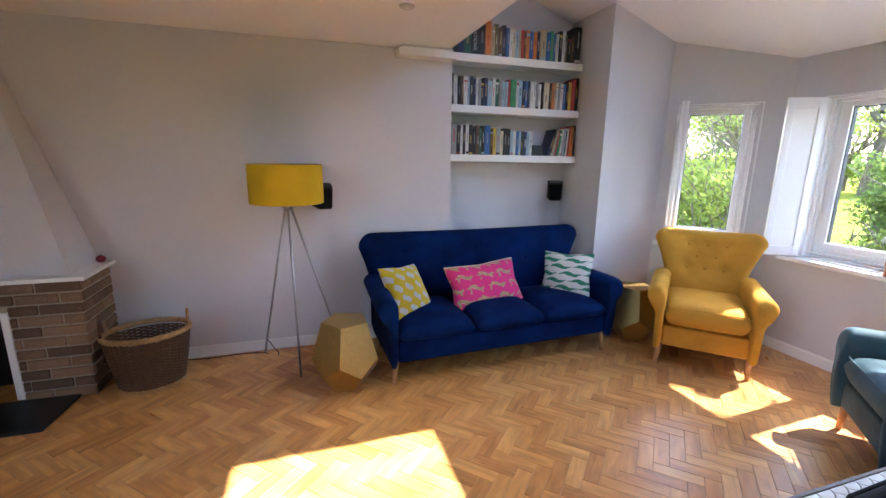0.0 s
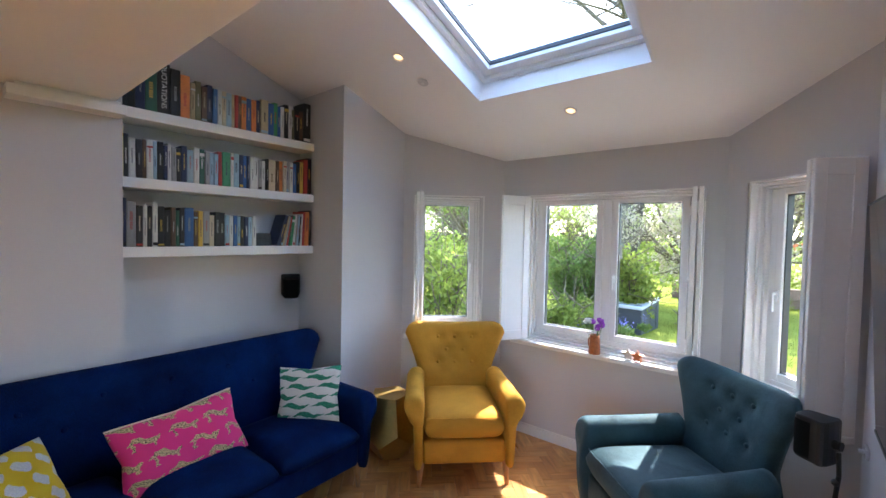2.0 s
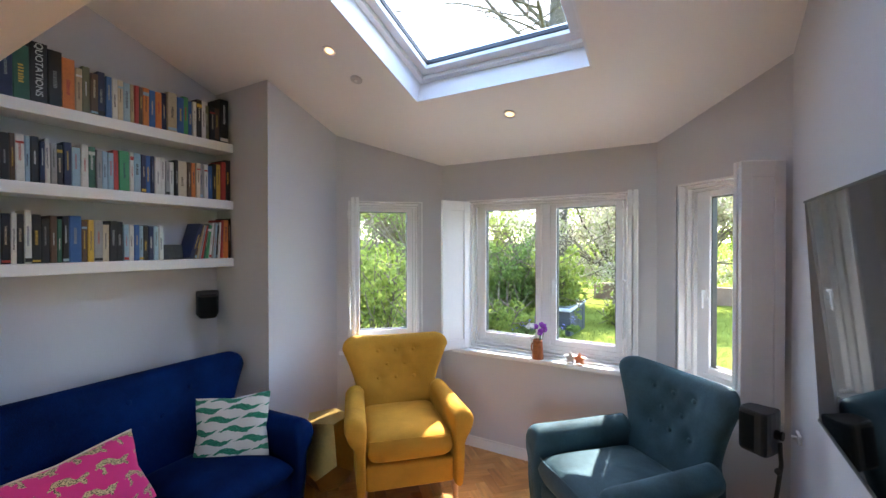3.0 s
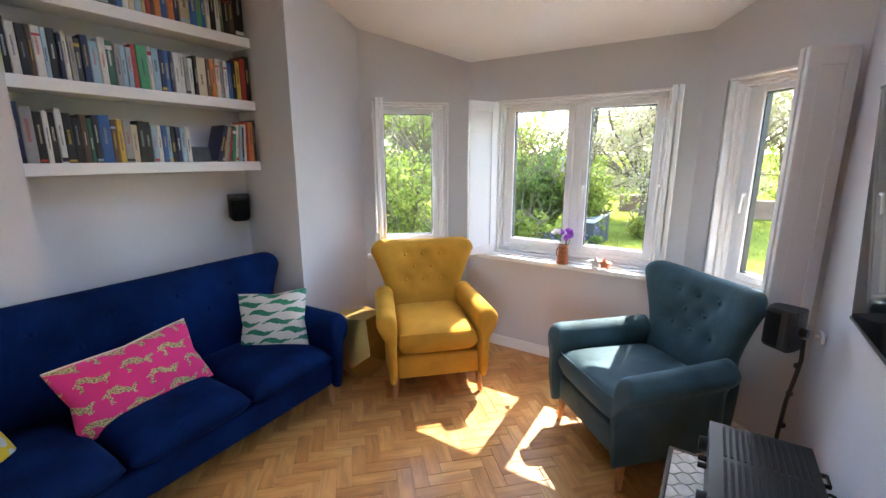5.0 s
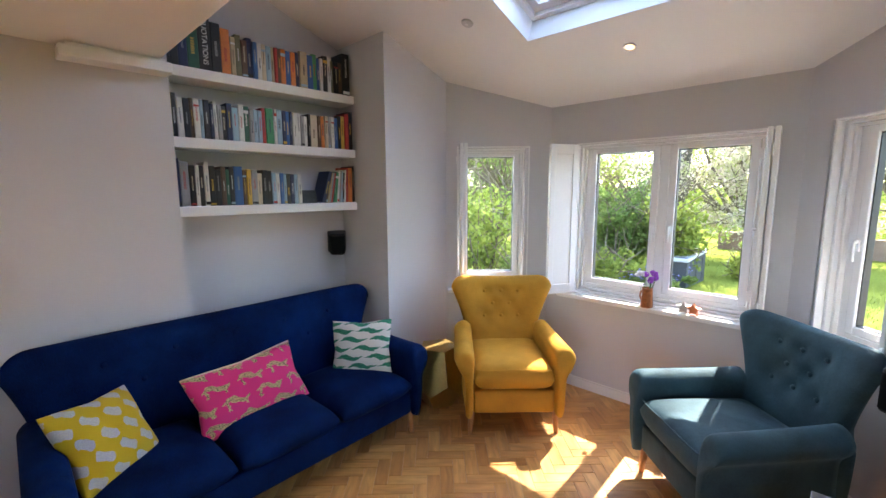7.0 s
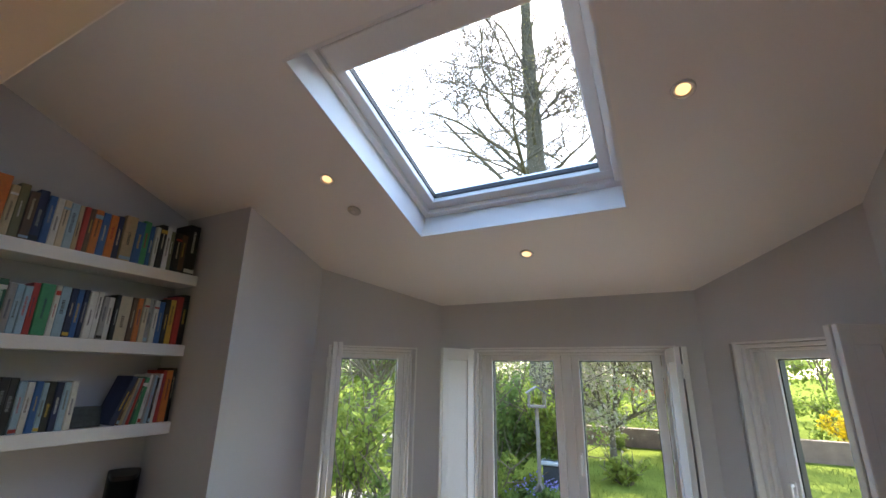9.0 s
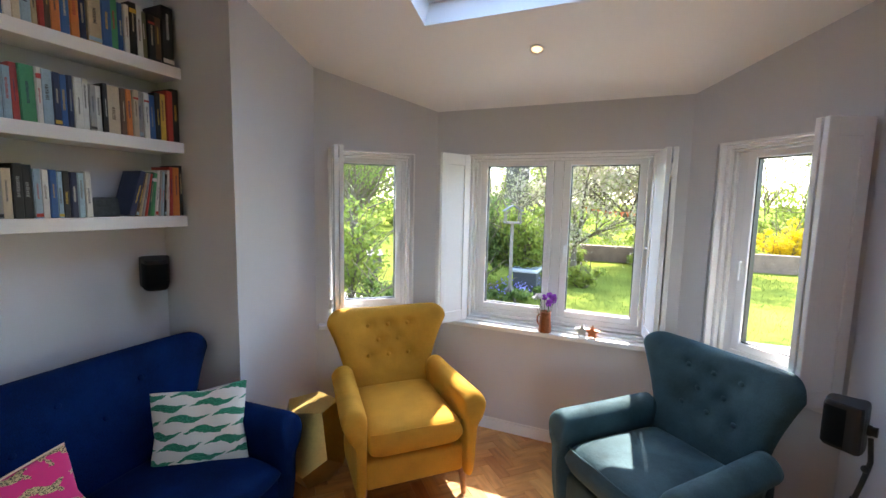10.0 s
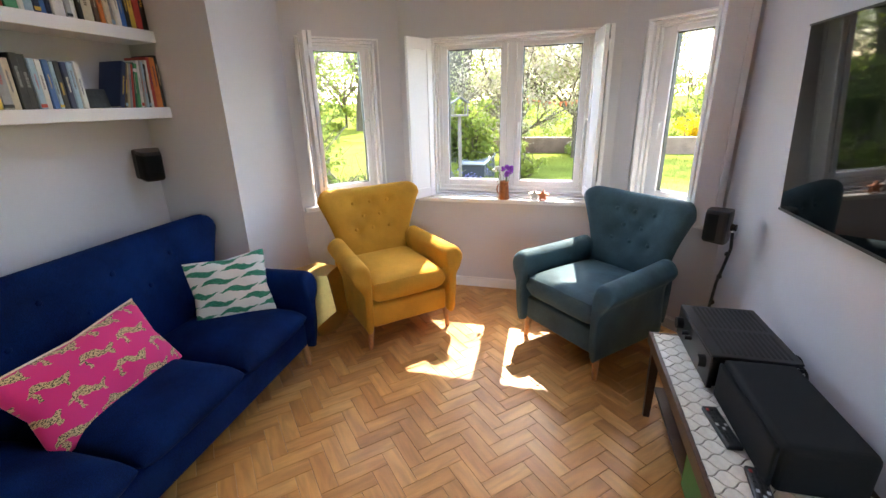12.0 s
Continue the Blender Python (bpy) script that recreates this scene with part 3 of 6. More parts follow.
DIPS = [(x, z) for z, xs in ((0.83, (-0.13, 0.0, 0.13)), (0.735, (-0.065, 0.065)), (0.64, (-0.13, 0.0, 0.13))) for x in xs]
seat_piece("armchair", pose(2.772, 2.216, 0, 0, 0, -45), "mustard yellow velvet wingback armchair with a buttoned back", "armchair", MUSTARD, 0.265, 0.392, 1, 0.955, (0.310, 0.270, 0.386), DIPS, "wingback armchairs")
seat_piece("armchair", pose(2.762, 1.244, 0, 0, 0, -134), "blue-grey velvet wingback armchair with a buttoned back", "armchair", TEAL, 0.265, 0.392, 1, 0.955, (0.310, 0.270, 0.390), DIPS, "wingback armchairs")
SDIPS = [(x, z) for z, xs in ((0.78, (-0.62, -0.31, 0.0, 0.31, 0.62)), (0.66, (-0.465, -0.155, 0.155, 0.465))) for x in xs]
seat_piece("sofa", pose(1.464, 2.680, 0, 0, 0, 2.4), "deep blue velvet three-seat sofa with a winged back against the wall", "sofa", BLUE, 0.825, 0.965, 3, 0.928, (0.89, 0.875, 0.972), SDIPS, "", 0.63, 0.025, (0.285, 0.415))


# ---- printed scatter cushions ----
def print_mat(name, ground, motif, second, nx, ny, ax, ay, offset, wobble, strokes=False, round_x=2.2, round_y=2.0):
    """Cloth with rows of blotted motifs, every other row shifted."""
    m = bpy.data.materials.new(name)
    m.use_nodes = True
    nt = m.node_tree
    n, l = nt.nodes, nt.links
    b = n["Principled BSDF"]
    b.inputs["Roughness"].default_value, b.inputs["Specular IOR Level"].default_value = 0.85, 0.2
    b.inputs["Sheen Weight"].default_value = 0.15

    def op(kind, a, c=None, d=None):
        node = n.new("ShaderNodeMath")
        node.operation = kind
        for i, v in enumerate((a, c, d)):
            if v is None:
                continue
            if isinstance(v, (int, float)):
                node.inputs[i].default_value = v
            else:
                l.new(v, node.inputs[i])
        return node.outputs[0]

    uv = n.new("ShaderNodeTexCoord")
    wob = n.new("ShaderNodeTexNoise")
    wob.inputs["Scale"].default_value, wob.inputs["Detail"].default_value = 14, 3
    l.new(uv.outputs["UV"], wob.inputs["Vector"])
    sep, sw = n.new("ShaderNodeSeparateXYZ"), n.new("ShaderNodeSeparateColor")
    l.new(uv.outputs["UV"], sep.inputs[0]), l.new(wob.outputs["Color"], sw.inputs[0])
    y = op("MULTIPLY", op("ADD", sep.outputs[1], op("MULTIPLY_ADD", sw.outputs[0], wobble, -wobble / 2)), ny)
    row = op("FLOOR", y)
    x = op("ADD", op("MULTIPLY", op("ADD", sep.outputs[0], op("MULTIPLY_ADD", sw.outputs[1], wobble, -wobble / 2)), nx), op("MULTIPLY", row, offset))
    fx, fy = op("SUBTRACT", op("FRACT", x), 0.5), op("SUBTRACT", op("FRACT", y), 0.5)
    d = op("ADD", op("POWER", op("DIVIDE", op("ABSOLUTE", fx), ax), round_x), op("POWER", op("DIVIDE", op("ABSOLUTE", op("ADD", fy, op("MULTIPLY", op("SINE", op("MULTIPLY", fx, 8.0)), 0.14))), ay), round_y))
    mask = op("LESS_THAN", d, 1.0)
    if strokes:                                    # short upright strokes hanging from each blot
        near = op("LESS_THAN", op("ABSOLUTE", op("SUBTRACT", op("ABSOLUTE", fx), 0.27)), 0.045)
        span = op("MULTIPLY", op("LESS_THAN", fy, -0.02), op("GREATER_THAN", fy, -0.40))
        mask = op("MAXIMUM", mask, op("MULTIPLY", near, span))
    fleck = n.new("ShaderNodeTexNoise")
    fleck.inputs["Scale"].default_value = 75
    l.new(uv.outputs["UV"], fleck.inputs["Vector"])
    inner = op("GREATER_THAN", fleck.outputs["Fac"], 0.52)
    m1, m2 = n.new("ShaderNodeMix"), n.new("ShaderNodeMix")
    m1.data_type = m2.data_type = "RGBA"
    m1.inputs[6].default_value, m1.inputs[7].default_value = (*motif, 1), (*second, 1)
    m2.inputs[6].default_value = (*ground, 1)
    l.new(inner, m1.inputs[0]), l.new(mask, m2.inputs[0]), l.new(m1.outputs[2], m2.inputs[7])
    l.new(m2.outputs[2], b.inputs["Base Color"])
    weave, bp = n.new("ShaderNodeTexNoise"), n.new("ShaderNodeBump")
    weave.inputs["Scale"].default_value = 160
    l.new(uv.outputs["UV"], weave.inputs["Vector"]), l.new(weave.outputs["Fac"], bp.inputs["Height"])
    bp.inputs["Strength"].default_value, bp.inputs["Distance"].default_value = 0.15, 0.004
    l.new(bp.outputs[0], b.inputs["Normal"])
    return m


def scatter_cushion(m, w, h, thick, cloth, piping, label, seed):
    t = thing("scatter_cushion", m, label, "cushion", "scatter cushions on the sofa")

    def fn(u, v, side):
        pull = 1 - 0.11 * (1 - abs(v)) ** 1.2 * abs(u) ** 3
        pull2 = 1 - 0.11 * (1 - abs(u)) ** 1.2 * abs(v) ** 3
        e = (rim(u, 2.4) * rim(v, 2.4)) ** 0.9
        x, z = w / 2 * u * pull, h / 2 * v * pull2
        wr = 0.018 * noise.noise(Vector((x * 9, z * 9, seed))) * e + 0.012 * noise.noise(Vector((x * 3, z * 3, seed + 5)))
        return (x, -side * thick / 2 * e + wr, z)
    bm = bmesh.new()
    shell(bm, 24, 24, fn)
    part("cover", bm, cloth, t, smooth=True)
    if piping is not None:
        pts = []
        for k in range(25):
            u = -1 + 2 * k / 24
            pts.append(Vector(fn(u, 1, 1)) + Vector((0, 0, 0.003)))
        bm = bmesh.new()
        for a, b in zip(pts, pts[1:]):
            tube(bm, a, b, 0.0045, None, 8)
        part("piping", bm, piping, t, "pale cream zip edge")
    return t


YEL = print_mat("yellow_print", (0.45, 0.32, 0.012), (0.36, 0.37, 0.41), (0.42, 0.43, 0.46), 3.8, 4.8, 0.33, 0.30, 0.45, 0.05)
PINK = print_mat("pink_print", (0.64, 0.03, 0.17), (0.56, 0.43, 0.20), (0.11, 0.09, 0.05), 3.4, 3.6, 0.42, 0.15, 0.42, 0.09, True)
CROC = print_mat("green_print", (0.66, 0.64, 0.58), (0.015, 0.15, 0.085), (0.05, 0.30, 0.18), 2.0, 6.8, 0.50, 0.31, 0.43, 0.06, False, 1.25, 1.0)
CREAM = mat("cream_cloth", (0.68, 0.55, 0.36), 0.8)
scatter_cushion(pose(0.775, 2.955, 0.545, -36, 6, 36), 0.385, 0.385, 0.13, YEL, None, "mustard yellow scatter cushion with a pale grey blotted print", 1.0)
scatter_cushion(pose(1.41, 3.02, 0.525, -30, -3, 7), 0.61, 0.34, 0.14, PINK, CREAM, "bright pink oblong scatter cushion with a gold blotted print", 2.0)
scatter_cushion(pose(2.150, 3.02, 0.540, -22, -3, -48), 0.41, 0.395, 0.13, CROC, None, "off-white scatter cushion with green streaked print", 3.0)

# ---- bookshelves and books ----
SHELF_Z = (1.453, 1.853, 2.250)
SHELF_Y = 3.535
for z in SHELF_Z:
    bm = bmesh.new()
    boxbm(bm, RX0 + 0.002, RX1 - 0.002, SHELF_Y, RY - 0.001, z, z + 0.060, None, 0.003)
    tagged(part("bookshelf", bm, WHITE), "thick white floating shelf filled with books", "shelf", "floating shelves in the recess")

BOOKCOL = {"k": (0.012, 0.012, 0.014), "n": (0.012, 0.022, 0.075), "b": (0.03, 0.11, 0.32), "c": (0.30, 0.44, 0.55), "w": (0.66, 0.66, 0.63), "g": (0.30, 0.30, 0.30), "e": (0.02, 0.10, 0.06), "l": (0.05, 0.28, 0.12),
           "y": (0.62, 0.40, 0.06), "o": (0.62, 0.19, 0.04), "r": (0.42, 0.04, 0.03), "t": (0.45, 0.36, 0.22), "m": (0.58, 0.50, 0.36), "d": (0.10, 0.055, 0.03), "v": (0.14, 0.14, 0.07), "p": (0.62, 0.60, 0.34)}
BOOKMAT = {k: mat("book_cover_" + str(i), c, 0.45, vary=0.10, scale=25, bump=0.03, fine=200) for i, (k, c) in enumerate(BOOKCOL.items())}
PAGES = mat("book_pages", (0.62, 0.56, 0.44), 0.9, vary=0.08, scale=60, bump=0.1, fine=400)
BOOKWORD = {"k": "black", "n": "navy", "b": "blue", "c": "pale blue", "w": "white", "g": "grey", "e": "dark green", "l": "green", "y": "yellow", "o": "orange", "r": "red", "t": "tan", "m": "cream", "d": "brown", "v": "olive", "p": "pale yellow"}
MARKS = [BOOKMAT["w"], BOOKMAT["y"], BOOKMAT["r"], BOOKMAT["k"], BOOKMAT["c"]]
rb = random.Random(5)


def book(x, z, th, h, d, col, tilt=0.0, y=SHELF_Y + 0.012, title=None):
    """A book standing spine outwards with its left foot at x."""
    m = Matrix.Translation((x, y, z)) @ Matrix.Rotation(radians(-tilt), 4, "Y")
    size = "tall" if h > 0.27 else "slim" if th < 0.018 else "thick" if th > 0.04 else "upright"
    ob_bm = bmesh.new()
    boxbm(ob_bm, 0, 0.0025, 0, d, 0, h)
    boxbm(ob_bm, th - 0.0025, th, 0, d, 0, h)
    boxbm(ob_bm, 0.0026, th - 0.0026, -0.003, 0.002, 0, h, None, 0.001, 1)
    ob = part("book", ob_bm, BOOKMAT[col])
    ob.matrix_world = m
    tagged(ob, f"{size} book with a {BOOKWORD[col]} spine standing on the shelf", "book", "books on the shelves")
    bm = bmesh.new()
    boxbm(bm, 0.0028, th - 0.0028, 0.003, d - 0.004, 0.004, h - 0.005)
    part("pages", bm, PAGES, ob)
    dark = col in "knbedv"
    if th > 0.011:
        bm = bmesh.new()
        a = rb.uniform(0.28, 0.45) * h
        b = a + rb.uniform(0.25, 0.45) * h
        wd = th * rb.uniform(0.12, 0.30)
        if title is None:
            z, top_z = a, min(b, h * 0.93)
            wd = th * rb.uniform(0.18, 0.36)
            while z < top_z:
                step = rb.uniform(0.35, 0.8) * wd
                boxbm(bm, th / 2 - wd / 2, th / 2 + wd / 2 * rb.uniform(0.6, 1), -0.0042, -0.0028, z, z + step * 0.55)
                z += step
            part("title", bm, rb.choice((BOOKMAT["w"], BOOKMAT["m"], BOOKMAT["y"], BOOKMAT["g"]) if dark else (BOOKMAT["k"], BOOKMAT["n"], BOOKMAT["r"], BOOKMAT["d"])), ob)["kind"] = "stuff"
        else:
            bm.free()
        if rb.random() < 0.3:
            bm = bmesh.new()
            b0, bh = rb.choice((0.03, 0.80)) * h, rb.uniform(0.03, 0.09) * h
            boxbm(bm, 0.001, th - 0.001, -0.0044, -0.0029, b0, b0 + bh)
            part("spine_band", bm, rb.choice(MARKS), ob)
    if title:
        cu = bpy.data.curves.new("title", "FONT")
        cu.body, cu.size, cu.extrude, cu.align_x, cu.align_y = title, th * 0.60, 0.0006, "CENTER", "CENTER"
        tx = new("title", cu)
        tx.data.materials.append(BOOKMAT["w"])
        tx.parent = ob
        tx.matrix_local = Matrix.Translation((th / 2, -0.0045, h * 0.55)) @ Matrix.Rotation(radians(90), 4, "X") @ Matrix.Rotation(radians(-90), 4, "Z")
    return ob


def row_of_books(code, z, x0, x1):
    """code: colour letter, thickness digit (4 mm steps) and height digit (12 mm steps above 0.15 m) for each book."""
    items = [(code[i], int(code[i + 1]), int(code[i + 2])) for i in range(0, len(code), 3)]
    total = sum(0.006 + 0.0045 * t for _, t, _ in items)
    k = (x1 - x0) / total
    x = x0
    for c, t, hh in items:
        th = (0.006 + 0.0045 * t) * k
        title = "QUOTATIONS" if (z > 2.2 and c == "k" and t == 9) else None
        book(x, z, th - 0.0006, 0.150 + 0.0185 * hh + rb.uniform(-0.003, 0.003), rb.uniform(0.125, 0.165), c, rb.choice((0, 0, 0, 0.6, -0.4)) if hh < 7 else 0, SHELF_Y + rb.uniform(0.008, 0.022), title)
        x += th


row_of_books("k44k55n65e86k98k77o76t34v45d44n45b34w34m34c44t24r24d24o44b44o44n34t75b54l45b24w24k45w35v34k44d44k88", SHELF_Z[2] + 0.0605, RX0 + 0.012, RX1 - 0.03)
row_of_books("p37k35w44k44d24w44c24k44n23w24g33k33n44c53w44e44g33c33c33r34l74w24c54n34b34n24w44w34g33w33k24m84d34o34m34g34w34b44k35y45r46k57", SHELF_Z[1] + 0.0605, RX0 + 0.004, RX1 - 0.012)
row_of_books("n57g66k45w25k35w36k45k44d35e24k35b75d34y34g54m43k44k44c33w33b33c23k33n33c33w33", SHELF_Z[0] + 0.0605, RX0 + 0.006, RX0 + 0.80)
x = RX0 + 0.955
for c, th, h, tilt in (("n", 0.026, 0.235, -17), ("d", 0.014, 0.225, -14), ("t", 0.013, 0.225, -12), ("g", 0.014, 0.225, -11), ("r", 0.013, 0.222, -10), ("e", 0.012, 0.230, -9), ("l", 0.020, 0.225, -7), ("w", 0.016, 0.240, -6), ("g", 0.014, 0.240, -5), ("c", 0.015, 0.235, -4), ("k", 0.012, 0.225, -4), ("w", 0.015, 0.245, -3), ("r", 0.020, 0.262, -2), ("o", 0.036, 0.262, -1), ("k", 0.020, 0.275, 0)):
    book(x, SHELF_Z[0] + 0.0605 + th * math.sin(radians(abs(tilt))), th, h, 0.15, c, tilt)
    x += th / math.cos(radians(tilt)) + 0.0015
photo = thing("photo_card", pose(RX0 + 0.805, SHELF_Y + 0.05, SHELF_Z[0] + 0.0605, -12), "dark photograph card leaning among the books", "photograph")
cuboid("card", 0, 0.135, 0, 0.004, 0, 0.095, mat("photo_dark", (0.03, 0.035, 0.035), 0.3, vary=0.4, scale=30), photo)
cuboid("stand_back", 0.03, 0.10, 0.004, 0.05, 0, 0.08, BOOKMAT["k"], photo)

# ---- floor lamp ----
STEEL = mat("brushed_steel", (0.40, 0.40, 0.41), 0.35, 0.9, vary=0.08, scale=30, bump=0.03)
SHADE = mat("mustard_shade", (0.56, 0.36, 0.015), 0.85, vary=0.05, scale=5, bump=0.1, fine=500, spec=0.15)
lamp = thing("floor_lamp", pose(-0.005, 3.14, 0), "tripod floor lamp with a mustard drum shade and steel legs", "floor lamp")
bm = bmesh.new()
lathe(bm, [(0.226, 1.170), (0.238, 1.170), (0.238, 1.425), (0.226, 1.425), (0.226, 1.170)], 64)
part("shade", bm, SHADE, lamp, "mustard yellow fabric drum shade", smooth=False)
for z in (1.172, 1.423):
    bm = bmesh.new()
    for k in range(48):
        a, b = 2 * math.pi * k / 48, 2 * math.pi * (k + 1) / 48
        tube(bm, (0.232 * math.cos(a), 0.232 * math.sin(a), z), (0.232 * math.cos(b), 0.232 * math.sin(b), z), 0.004, None, 6, False)
    part("shade_ring", bm, STEEL, lamp)
for k in range(3):
    a = 2 * math.pi * k / 3
    bm = bmesh.new()
    tube(bm, (0, 0, 1.385), (0.23 * math.cos(a), 0.23 * math.sin(a), 1.41), 0.002, None, 6)
    part("shade_spoke", bm, STEEL, lamp)
bm = bmesh.new()
lathe(bm, [(0.0, 1.12), (0.024, 1.12), (0.030, 1.135), (0.030, 1.16), (0.018, 1.165), (0.018, 1.24), (0.008, 1.24), (0.008, 1.387), (0.0, 1.387)], 20)
part("hub", bm, STEEL, lamp, smooth=False)
bm = bmesh.new()
bmesh.ops.create_uvsphere(bm, u_segments=16, v_segments=10, radius=0.03, matrix=Matrix.Translation((0, 0, 1.285)))
part("bulb", bm, GLOSS, lamp, smooth=True)
for fx, fy in ((-0.235, 0.225), (0.03, -0.225), (0.345, 0.03)):
    bm = bmesh.new()
    d = Vector((fx, fy, 0)).normalized() * 0.02
    tube(bm, (d.x, d.y, 1.14), (fx, fy, 0), 0.0085, 0.0075, 10)
    part("leg", bm, STEEL, lamp, smooth=True)


def cable(name, pts, r, label, material=None, category="cable"):
    cu = bpy.data.curves.new(name, "CURVE")
    cu.dimensions, cu.bevel_depth, cu.bevel_resolution, cu.resolution_u = "3D", r, 3, 8
    sp = cu.splines.new("BEZIER")
    sp.bezier_points.add(len(pts) - 1)
    for p, co in zip(sp.bezier_points, pts):
        p.co = co
        p.handle_left_type = p.handle_right_type = "AUTO"
    cu.materials.append(material or BLACK)
    ob = new(name, cu)
    if label:
        tagged(ob, label, category)
    return ob


cable("lamp_cable", [(-0.215, 3.325, 0.13), (-0.17, 3.31, 0.06), (-0.14, 3.30, 0.006), (-0.25, 3.36, 0.005), (-0.45, 3.385, 0.005), (-0.62, 3.37, 0.005), (-0.80, 3.395, 0.005)], 0.0035, "thin black lamp cable lying along the skirting board")

# ---- gold faceted side tables ----
GOLD = mat("gold_leaf", (0.62, 0.44, 0.155), 0.36, 0.95, vary=0.07, scale=9, bump=0.06, fine=60)


def gold_table(m):
    t = thing("side_table", m, "gold leaf faceted side table with a pentagonal top", "side table", "gold side tables")
    ringz = ((0.152, 0.450, 0), (0.222, 0.215, 0), (0.2026, 0.120, 0.5), (0.112, 0.0, 0.5))
    rows = [[Vector((r * math.cos(2 * math.pi * (k + o) / 5), r * math.sin(2 * math.pi * (k + o) / 5), z)) for k in range(5)] for r, z, o in ringz]
    a, b, c, d = rows

    def facet(pts, name):
        mid = sum(pts, Vector()) / len(pts)
        bm = bmesh.new()
        outer = [bm.verts.new(p) for p in pts]
        inner = [bm.verts.new(p * 0.94) for p in pts]
        bm.faces.new(outer)
        bm.faces.new(inner[::-1])
        for i in range(len(pts)):
            j = (i + 1) % len(pts)
            bm.faces.new((outer[j], outer[i], inner[i], inner[j]))
        part(name, bm, GOLD, t)
    facet(a, "top")
    facet(d[::-1], "base")
    for k in range(5):
        n = (k + 1) % 5
        facet([a[k], a[n], b[n], c[k], b[k]], "facet")
        facet([d[n], d[k], c[k], b[n], c[n]], "facet")
    return t


gold_table(pose(0.322, 2.735, 0, 0, 0, 38))
gold_table(pose(2.73, 2.865, 0, 0, 0, 25))

# ---- fireplace ----
BRICK = mat("old_brick", (0.205, 0.122, 0.070), 0.85, vary=0.22, scale=18, bump=0.5, fine=70, random_piece=1.4)
MORTAR = mat("mortar", (0.38, 0.32, 0.245), 0.95, vary=0.12, scale=25, bump=0.4, fine=90)
SLATE = mat("black_slate", (0.012, 0.013, 0.013), 0.3, vary=0.2, scale=9)
SOOT = mat("soot_black", (0.006, 0.006, 0.006), 0.9, vary=0.1)
FX, FY = -1.18, 3.035
fire = thing("fireplace", Matrix.Identity(4), "brick fireplace with a white mantel shelf and tapering plaster hood", "fireplace")
bm = bmesh.new()
boxbm(bm, -1.57, FX - 0.008, FY + 0.008, WY - 0.002, 0, 0.748)
boxbm(bm, -2.45, -1.57, FY + 0.008, WY - 0.002, 0.575, 0.748)
boxbm(bm, -2.45, -2.2, FY + 0.008, WY - 0.002, 0, 0.575)
masonry = part("brick_core", bm, MORTAR, fire, "pale mortar between the bricks")
bm = bmesh.new()
boxbm(bm, -2.2, -1.57, 3.32, WY - 0.003, 0, 0.575)
part("firebox", bm, SOOT, fire)
bm = bmesh.new()
boxbm(bm, -1.578, -1.542, FY - 0.012, FY + 0.03, 0.03, 0.575, None, 0.003)
boxbm(bm, -2.2, -1.578, FY - 0.012, FY + 0.03, 0.54, 0.575, None, 0.003)
part("insert_frame", bm, GLOSS, fire, "white painted metal frame")
bm = bmesh.new()
boxbm(bm, -2.45, FX + 0.045, FY - 0.055, WY - 0.001, 0.750, 0.775, None, 0.005)
part("mantel_shelf", bm, GLOSS, fire, "white mantel shelf")
bm = bmesh.new()
lo = [(-2.45, WY - 0.001, 0.776), (-2.45, FY + 0.0, 0.776), (FX - 0.05, FY + 0.015, 0.776), (FX - 0.05, WY - 0.001, 0.776)]
hi = [(-2.20, WY - 0.001, 2.274), (-2.20, WY - 0.08, 2.274), (-1.66, WY - 0.08, 2.274), (-1.66, WY - 0.001, 2.274)]
loft(bm, [lo, hi])
part("hood", bm, WALL, fire, "tapering plaster chimney hood")
bm = bmesh.new()
slab = [(-2.45, FY - 0.003), (-2.45, FY - 0.36), (-1.30, FY - 0.36), (-1.27, FY - 0.003)]
loft(bm, [[(x, y, 0.002) for x, y in slab], [(x, y, 0.022) for x, y in slab]])
part("hearth", bm, SLATE, fire, "polished black slate hearth slab")
brick_mesh = {}


def brick(length, loc, turn):
    key = round(length, 3)
    if key not in brick_mesh:
        b = bmesh.new()
        boxbm(b, -length / 2, length / 2, -0.010, 0.004, -0.0275, 0.0275, None, 0.003, 1)
        brick_mesh[key] = finish("brick", b, BRICK)
    ob = new("brick", brick_mesh[key])
    ob.parent = masonry
    ob.matrix_world = pose(*loc, 0, 0, turn)


rk = random.Random(3)
for c in range(11):
    z = 0.034 + c * 0.0675
    x = FX - 0.002
    first = 0.105 if c % 2 else 0.215
    while x > -2.40:
        ln = first if x > FX - 0.01 else 0.205
        left = x - ln
        if z < 0.575 + 0.02 and left < -1.545:
            ln = x + 1.542
            if ln > 0.03:
                brick(round(ln, 3), (x - ln / 2, FY + 0.006 + rk.uniform(-0.002, 0.002), z), 0)
            break
        brick(ln, (x - ln / 2, FY + 0.006 + rk.uniform(-0.002, 0.002), z), 0)
        x = left - 0.010
    y = FY + 0.002
    seq = (0.215, 0.155) if c % 2 else (0.105, 0.205, 0.055)
    for ln in seq:
        if y + ln < WY + 0.001:
            brick(ln, (FX - 0.006 + rk.uniform(-0.002, 0.002), y + 0.008 + ln / 2, z), 90)
        y += ln + 0.010
heart = thing("ornament", pose(-1.19, 3.36, 0.7755, 0, 0, 20), "small round dark red ornament on the mantel shelf", "ornament")
bm = bmesh.new()
